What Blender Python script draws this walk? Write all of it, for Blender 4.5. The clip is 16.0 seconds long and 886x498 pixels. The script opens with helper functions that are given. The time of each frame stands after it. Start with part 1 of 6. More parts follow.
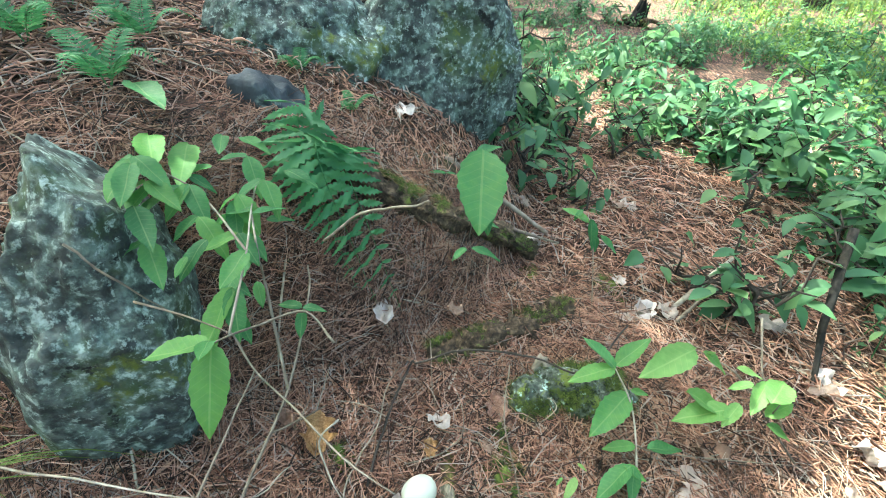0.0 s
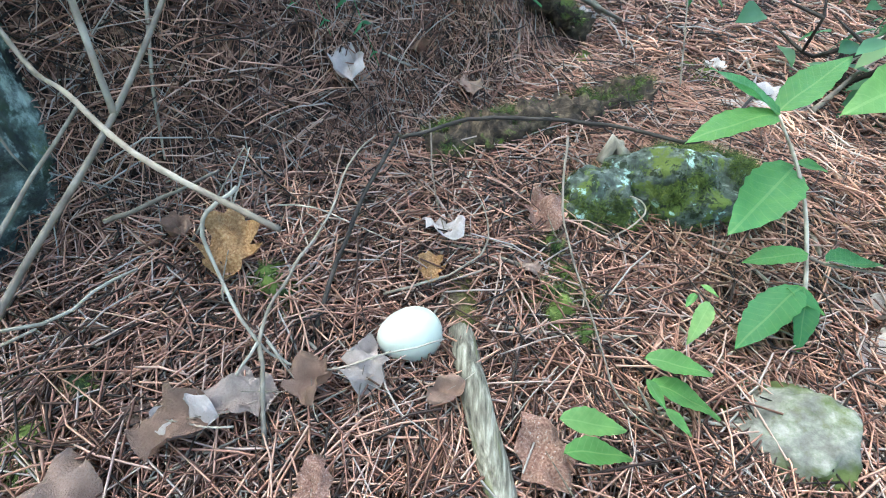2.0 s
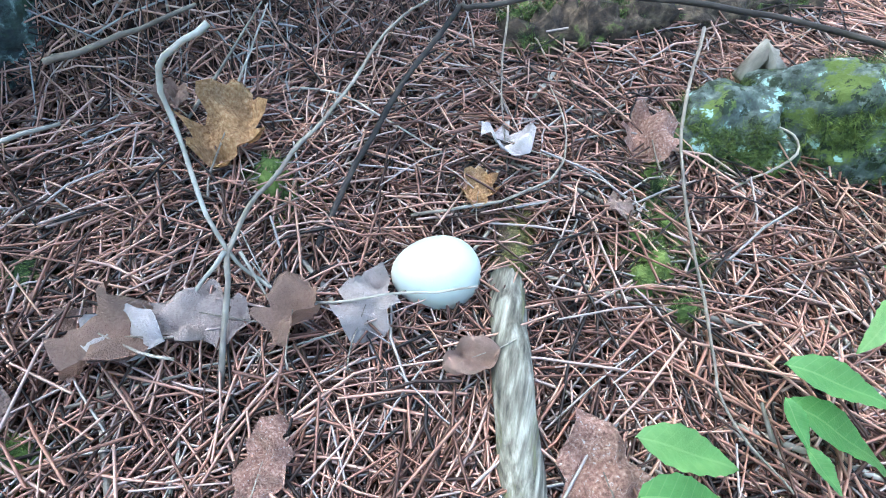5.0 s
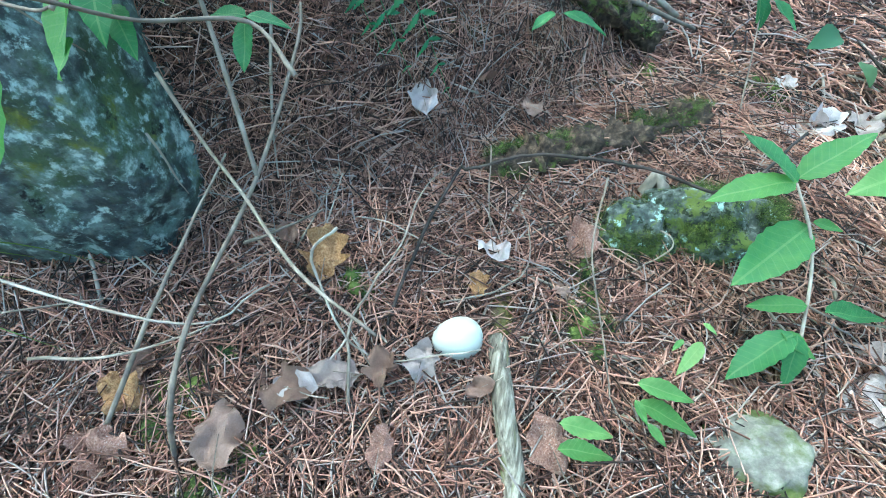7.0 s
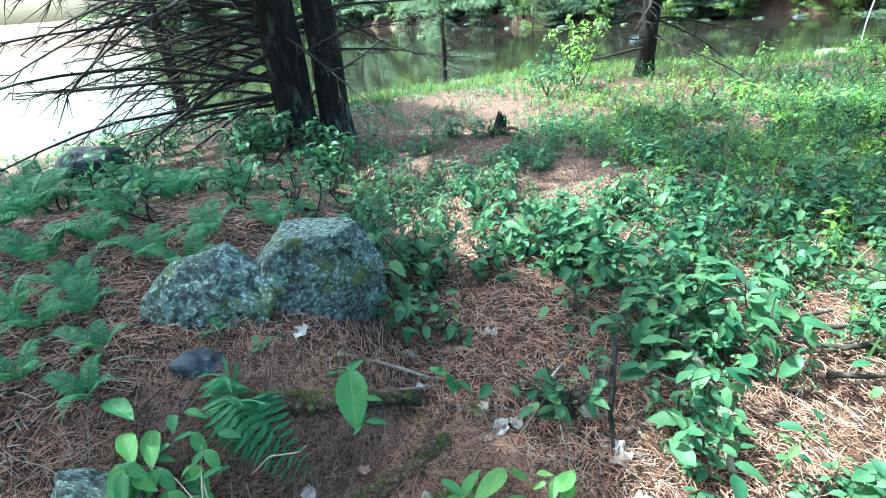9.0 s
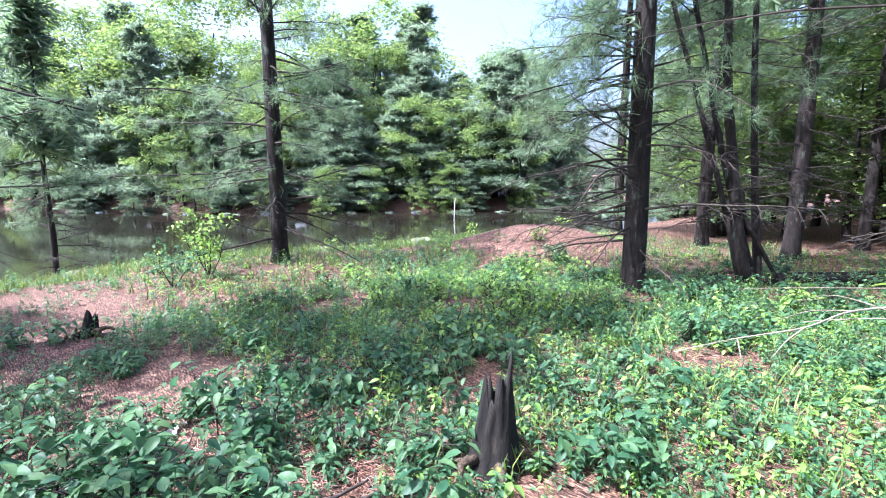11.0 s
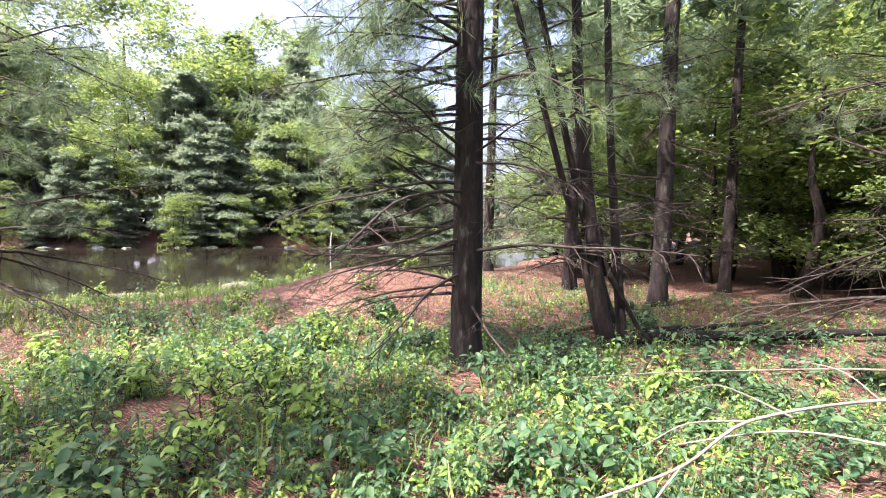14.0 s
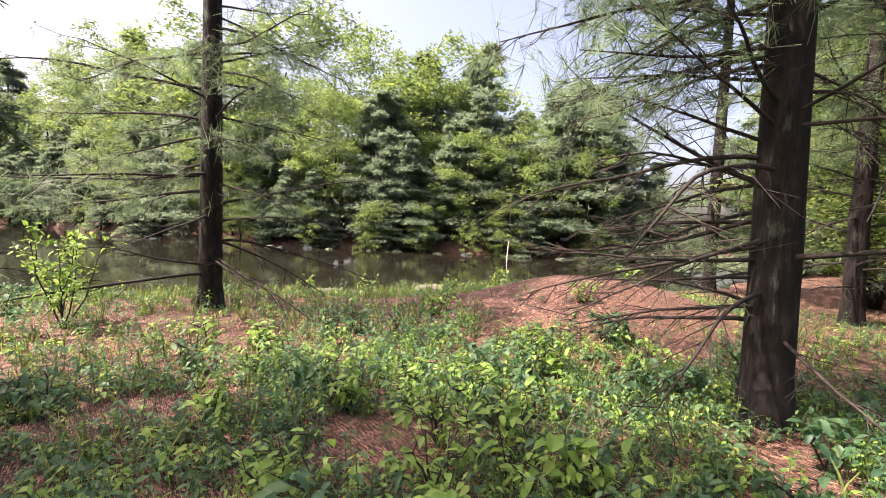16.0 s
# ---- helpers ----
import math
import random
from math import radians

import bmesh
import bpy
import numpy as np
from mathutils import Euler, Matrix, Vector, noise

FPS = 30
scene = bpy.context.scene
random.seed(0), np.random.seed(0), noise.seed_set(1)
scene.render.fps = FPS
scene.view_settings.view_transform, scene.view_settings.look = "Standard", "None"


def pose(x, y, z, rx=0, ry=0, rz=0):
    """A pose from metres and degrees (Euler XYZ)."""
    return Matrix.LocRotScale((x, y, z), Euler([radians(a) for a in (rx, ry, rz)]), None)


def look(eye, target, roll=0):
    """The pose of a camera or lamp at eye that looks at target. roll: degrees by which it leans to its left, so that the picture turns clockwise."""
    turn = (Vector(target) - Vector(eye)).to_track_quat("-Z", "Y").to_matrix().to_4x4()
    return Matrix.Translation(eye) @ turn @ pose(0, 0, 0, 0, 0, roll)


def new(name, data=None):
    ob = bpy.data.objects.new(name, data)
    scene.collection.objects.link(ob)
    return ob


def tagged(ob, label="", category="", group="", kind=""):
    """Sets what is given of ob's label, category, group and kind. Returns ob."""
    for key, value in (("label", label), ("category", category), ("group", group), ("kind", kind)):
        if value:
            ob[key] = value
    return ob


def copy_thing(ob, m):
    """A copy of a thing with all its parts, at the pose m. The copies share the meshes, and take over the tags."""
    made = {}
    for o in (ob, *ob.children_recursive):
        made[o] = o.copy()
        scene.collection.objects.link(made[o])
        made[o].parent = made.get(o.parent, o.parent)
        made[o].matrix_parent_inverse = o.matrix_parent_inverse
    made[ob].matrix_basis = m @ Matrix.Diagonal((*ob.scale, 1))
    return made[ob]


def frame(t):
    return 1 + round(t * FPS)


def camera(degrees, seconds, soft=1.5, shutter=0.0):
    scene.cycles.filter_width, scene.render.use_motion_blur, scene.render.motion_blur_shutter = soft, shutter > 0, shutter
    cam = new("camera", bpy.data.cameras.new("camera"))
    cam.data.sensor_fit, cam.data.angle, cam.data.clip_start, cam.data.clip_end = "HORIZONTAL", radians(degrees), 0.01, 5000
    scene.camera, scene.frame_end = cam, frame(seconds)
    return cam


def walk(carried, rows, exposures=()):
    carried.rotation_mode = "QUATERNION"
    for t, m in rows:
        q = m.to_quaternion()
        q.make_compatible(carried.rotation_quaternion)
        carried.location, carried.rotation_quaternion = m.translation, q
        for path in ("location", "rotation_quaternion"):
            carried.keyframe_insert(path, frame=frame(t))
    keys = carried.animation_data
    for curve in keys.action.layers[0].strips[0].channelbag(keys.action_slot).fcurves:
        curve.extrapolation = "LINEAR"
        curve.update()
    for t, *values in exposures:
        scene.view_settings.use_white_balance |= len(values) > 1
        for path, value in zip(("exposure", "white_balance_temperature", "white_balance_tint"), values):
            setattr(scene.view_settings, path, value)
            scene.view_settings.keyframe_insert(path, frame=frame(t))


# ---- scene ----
PATH = [
    (0.0, pose(-0.009, -0.498, 0.935, 52.87, -4.64, 3.51)),
    (0.5, pose(-0.000, -0.477, 0.784, 50.09, -3.58, 4.58)),
    (1.0, pose(0.019, -0.436, 0.642, 47.45, -3.29, 5.12)),
    (1.5, pose(0.020, -0.374, 0.522, 44.90, -3.12, 4.36)),
    (2.0, pose(0.020, -0.329, 0.451, 42.45, -3.16, 3.64)),
    (2.5, pose(0.030, -0.304, 0.403, 40.41, -2.66, 4.14)),
    (3.0, pose(0.039, -0.272, 0.367, 38.09, -3.24, 6.34)),
    (3.5, pose(0.035, -0.260, 0.342, 36.37, -3.58, 9.37)),
    (4.0, pose(0.035, -0.250, 0.328, 35.06, -3.13, 12.43)),
    (6.5, pose(0.028, -0.290, 0.453, 34.70, -1.23, 15.25)),
    (7.0, pose(0.035, -0.339, 0.608, 36.25, 0.49, 12.05)),
    (7.5, pose(0.083, -0.388, 0.873, 38.50, 1.93, 8.18)),
    (8.0, pose(0.128, -0.488, 1.161, 42.07, 2.29, 3.38)),
    (8.5, pose(0.178, -0.619, 1.402, 50.42, 3.12, -1.98)),
    (9.0, pose(0.257, -0.777, 1.571, 61.74, 3.98, -8.87)),
    (9.5, pose(0.274, -0.903, 1.668, 71.35, 4.77, -16.32)),
    (10.0, pose(0.331, -0.893, 1.689, 76.00, 3.00, -27.24)),
    (12.3, pose(2.402, -1.380, 1.620, 86.00, -0.00, -56.10)),
    (12.5, pose(2.580, -1.322, 1.627, 86.10, 0.16, -56.61)),
    (13.0, pose(2.967, -1.114, 1.625, 86.00, -0.57, -57.06)),
    (13.5, pose(3.292, -0.909, 1.647, 86.50, -0.74, -58.15)),
    (14.0, pose(3.639, -0.744, 1.601, 86.00, -1.27, -57.01)),
    (14.5, pose(3.891, -0.596, 1.612, 85.91, -2.71, -51.90)),
    (15.0, pose(3.967, -0.318, 1.542, 85.34, -2.57, -47.00)),
    (15.5, pose(4.004, 0.098, 1.504, 86.61, -2.53, -42.00)),
    (16.0, pose(4.044, 0.520, 1.376, 86.82, -2.58, -36.69)),
]
cam = camera(87.0, 16.0, soft=1.0)
walk(cam, PATH, exposures=[(0.0, 2.8, 6000, -10), (2.0, 2.95, 5400, -4), (4.2, 3.1, 4950, 0), (6.5, 3.05, 4900, -7), (8.0, 2.75, 5000, -20), (9.0, 2.4, 5000, -14), (10.2, 2.1, 4900, 14), (12.3, 2.05, 6100, 24), (14.5, 2.0, 6400, 32), (16.0, 1.55, 6900, 30)])

# ---- light: a high sun beyond the pond, clear sky ----
SUN_EL, SUN_AZ = 56.0, -62.0
world = bpy.data.worlds.new("sky")
scene.world = world
world.use_nodes = True
sky = world.node_tree.nodes.new("ShaderNodeTexSky")
sky.sky_type, sky.sun_disc = "NISHITA", False
sky.sun_elevation, sky.sun_rotation = radians(SUN_EL), radians(SUN_AZ)
sky.dust_density, sky.ozone_density = 6.0, 0.5
bg = world.node_tree.nodes["Background"]
bg.inputs["Strength"].default_value = 0.15
world.node_tree.links.new(sky.outputs[0], bg.inputs["Color"])
sun = new("sun", bpy.data.lights.new("sun", "SUN"))
sun.data.energy, sun.data.angle, sun.data.color = 5.0, radians(0.6), (1.0, 0.94, 0.82)
el, az = radians(SUN_EL), radians(SUN_AZ)
sun.matrix_world = look((40 * math.cos(el) * math.sin(az), 40 * math.cos(el) * math.cos(az), 40 * math.sin(el)), (0, 0, 0))


# ---- materials ----
def mat(name, cols, scale=8.0, detail=6.0, rough=0.8, bump=0.3, bump_scale=None, mixrand=0.0, rand="island", leaf=0.0,
        big=0.35, stretch=(1, 1, 1), patches=(), spec=0.35, coat=0.0, distort=0.0, streak=0.0, veins=0.0):
    """A procedural surface: noise (and a random number per piece) through a colour ramp, a broad variation, and patches of a second
    colour with an outline of their own; patches: rows of (colour, scale, threshold, softness, kind)."""
    m = bpy.data.materials.new(name)
    m.use_nodes = True
    nt = m.node_tree
    nodes, links = nt.nodes, nt.links
    bsdf, out = nodes["Principled BSDF"], nodes["Material Output"]
    tc = nodes.new("ShaderNodeTexCoord")
    mp = nodes.new("ShaderNodeMapping")
    mp.inputs["Scale"].default_value = stretch
    links.new(tc.outputs["Object"], mp.inputs["Vector"])
    n1 = nodes.new("ShaderNodeTexNoise")
    n1.inputs["Scale"].default_value, n1.inputs["Detail"].default_value = scale, detail
    n1.inputs["Roughness"].default_value, n1.inputs["Distortion"].default_value = 0.62, distort
    links.new(mp.outputs[0], n1.inputs["Vector"])
    fac = n1.outputs["Fac"]
    if streak:
        # fine straw-like streaks lying in several directions
        best = None
        for k, turn in enumerate((0.2, 0.95, 1.75, 2.6)):
            m2 = nodes.new("ShaderNodeMapping")
            m2.inputs["Rotation"].default_value = (0, 0, turn)
            m2.inputs["Location"].default_value = (k * 3.7, k * 1.9, k)
            m2.inputs["Scale"].default_value = (1.0, 0.13, 1.0)
            links.new(tc.outputs["Object"], m2.inputs["Vector"])
            ns = nodes.new("ShaderNodeTexNoise")
            ns.inputs["Scale"].default_value, ns.inputs["Detail"].default_value = streak, 2
            ns.inputs["Distortion"].default_value = 0.4
            links.new(m2.outputs[0], ns.inputs["Vector"])
            if best is None:
                best = ns.outputs["Fac"]
            else:
                mxx = nodes.new("ShaderNodeMath")
                mxx.operation = "MAXIMUM" if k != 2 else "MINIMUM"
                links.new(best, mxx.inputs[0])
                links.new(ns.outputs["Fac"], mxx.inputs[1])
                best = mxx.outputs[0]
        sm = nodes.new("ShaderNodeMix")
        sm.inputs["Factor"].default_value = 0.72
        links.new(fac, sm.inputs["A"])
        links.new(best, sm.inputs["B"])
        fac = sm.outputs[0]
        streak_out = fac
    if mixrand:
        info = nodes.new("ShaderNodeObjectInfo") if rand == "object" else nodes.new("ShaderNodeNewGeometry")
        mx = nodes.new("ShaderNodeMix")
        mx.inputs["Factor"].default_value = mixrand
        links.new(fac, mx.inputs["A"])
        links.new(info.outputs["Random" if rand == "object" else "Random Per Island"], mx.inputs["B"])
        fac = mx.outputs[0]
    ramp = nodes.new("ShaderNodeValToRGB")
    ramp.color_ramp.elements[0].position, ramp.color_ramp.elements[0].color = cols[0][0], (*cols[0][1], 1)
    ramp.color_ramp.elements[1].position, ramp.color_ramp.elements[1].color = cols[-1][0], (*cols[-1][1], 1)
    for p, c in cols[1:-1]:
        ramp.color_ramp.elements.new(p).color = (*c, 1)
    links.new(fac, ramp.inputs[0])
    col = ramp.outputs[0]
    for pc, ps, thr, soft, kind in patches:
        if kind == "spots":
            pn = nodes.new("ShaderNodeTexVoronoi")
            pn.inputs["Scale"].default_value = ps
            warp = nodes.new("ShaderNodeTexNoise")
            warp.inputs["Scale"].default_value, warp.inputs["Detail"].default_value = ps * 1.7, 4
            add = nodes.new("ShaderNodeMix")
            add.data_type = "VECTOR"
            add.inputs["Factor"].default_value = 0.12
            links.new(mp.outputs[0], add.inputs["A"])
            links.new(mp.outputs[0], warp.inputs["Vector"])
            links.new(warp.outputs["Color"], add.inputs["B"])
            links.new(add.outputs["Result"] if "Result" in add.outputs else add.outputs[1], pn.inputs["Vector"])
            pf = pn.outputs["Distance"]
            a, b = thr + soft, thr - soft
        else:
            pn = nodes.new("ShaderNodeTexNoise")
            pn.inputs["Scale"].default_value, pn.inputs["Detail"].default_value, pn.inputs["Roughness"].default_value = ps, 8, 0.68
            links.new(mp.outputs[0], pn.inputs["Vector"])
            pf = pn.outputs["Fac"]
            a, b = thr - soft, thr + soft
        mr = nodes.new("ShaderNodeMapRange")
        mr.inputs["From Min"].default_value, mr.inputs["From Max"].default_value = a, b
        links.new(pf, mr.inputs["Value"])
        mx = nodes.new("ShaderNodeMix")
        mx.data_type = "RGBA"
        links.new(mr.outputs[0], mx.inputs["Factor"])
        links.new(col, mx.inputs["A"])
        mx.inputs["B"].default_value = (*pc, 1)
        col = mx.outputs["Result"]
    if big:
        n2 = nodes.new("ShaderNodeTexNoise")
        n2.inputs["Scale"].default_value, n2.inputs["Detail"].default_value = scale * 0.13, 3
        links.new(mp.outputs[0], n2.inputs["Vector"])
        mr = nodes.new("ShaderNodeMapRange")
        mr.inputs["From Min"].default_value, mr.inputs["From Max"].default_value = 0.3, 0.7
        mr.inputs["To Min"].default_value, mr.inputs["To Max"].default_value = 1 - big, 1 + big * 0.6
        links.new(n2.outputs["Fac"], mr.inputs["Value"])
        hs = nodes.new("ShaderNodeHueSaturation")
        links.new(mr.outputs[0], hs.inputs["Value"])
        links.new(col, hs.inputs["Color"])
        col = hs.outputs[0]
    links.new(col, bsdf.inputs["Base Color"])
    bsdf.inputs["Roughness"].default_value = rough
    bsdf.inputs["Specular IOR Level"].default_value = spec
    bsdf.inputs["Coat Weight"].default_value = coat
    if veins:
        # a pale midrib and side veins along the leaf's own length
        sx = nodes.new("ShaderNodeSeparateXYZ")
        links.new(tc.outputs["Object"], sx.inputs[0])

        def op(kind, a, b):
            nd = nodes.new("ShaderNodeMath")
            nd.operation = kind
            for sock, val in zip(nd.inputs, (a, b)):
                if isinstance(val, float):
                    sock.default_value = val
                else:
                    links.new(val, sock)
            return nd.outputs[0]

        ax = op("ABSOLUTE", sx.outputs[0], 0.0)
        side = op("ABSOLUTE", op("SUBTRACT", op("FRACT", op("MULTIPLY", op("SUBTRACT", sx.outputs[1], op("MULTIPLY", ax, 0.9)), 11.0), 0.0), 0.5), 0.0)
        line = op("MAXIMUM", op("LESS_THAN", ax, 0.009), op("MULTIPLY", op("LESS_THAN", side, 0.05), 0.5))
        vm = nodes.new("ShaderNodeMix")
        vm.data_type = "RGBA"
        links.new(op("MULTIPLY", line, veins), vm.inputs["Factor"])
        links.new(col, vm.inputs["A"])
        vm.inputs["B"].default_value = (0.30, 0.42, 0.16, 1)
        col = vm.outputs["Result"]
        links.new(col, bsdf.inputs["Base Color"])
    if bump:
        n3 = nodes.new("ShaderNodeTexNoise")
        n3.inputs["Scale"].default_value, n3.inputs["Detail"].default_value = bump_scale or scale * 2, 8
        links.new(mp.outputs[0], n3.inputs["Vector"])
        bp = nodes.new("ShaderNodeBump")
        bp.inputs["Strength"].default_value, bp.inputs["Distance"].default_value = bump, 0.4 / (bump_scale or scale * 2)
        links.new(n3.outputs["Fac"], bp.inputs["Height"])
        links.new(bp.outputs[0], bsdf.inputs["Normal"])
    if leaf:
        tr = nodes.new("ShaderNodeBsdfTranslucent")
        hs2 = nodes.new("ShaderNodeHueSaturation")
        hs2.inputs["Hue"].default_value, hs2.inputs["Saturation"].default_value, hs2.inputs["Value"].default_value = 0.492, 1.05, 1.5
        links.new(col, hs2.inputs["Color"])
        links.new(hs2.outputs[0], tr.inputs["Color"])
        ms = nodes.new("ShaderNodeMixShader")
        ms.inputs[0].default_value = leaf
        links.new(bsdf.outputs[0], ms.inputs[1])
        links.new(tr.outputs[0], ms.inputs[2])
        links.new(ms.outputs[0], out.inputs["Surface"])
    return m


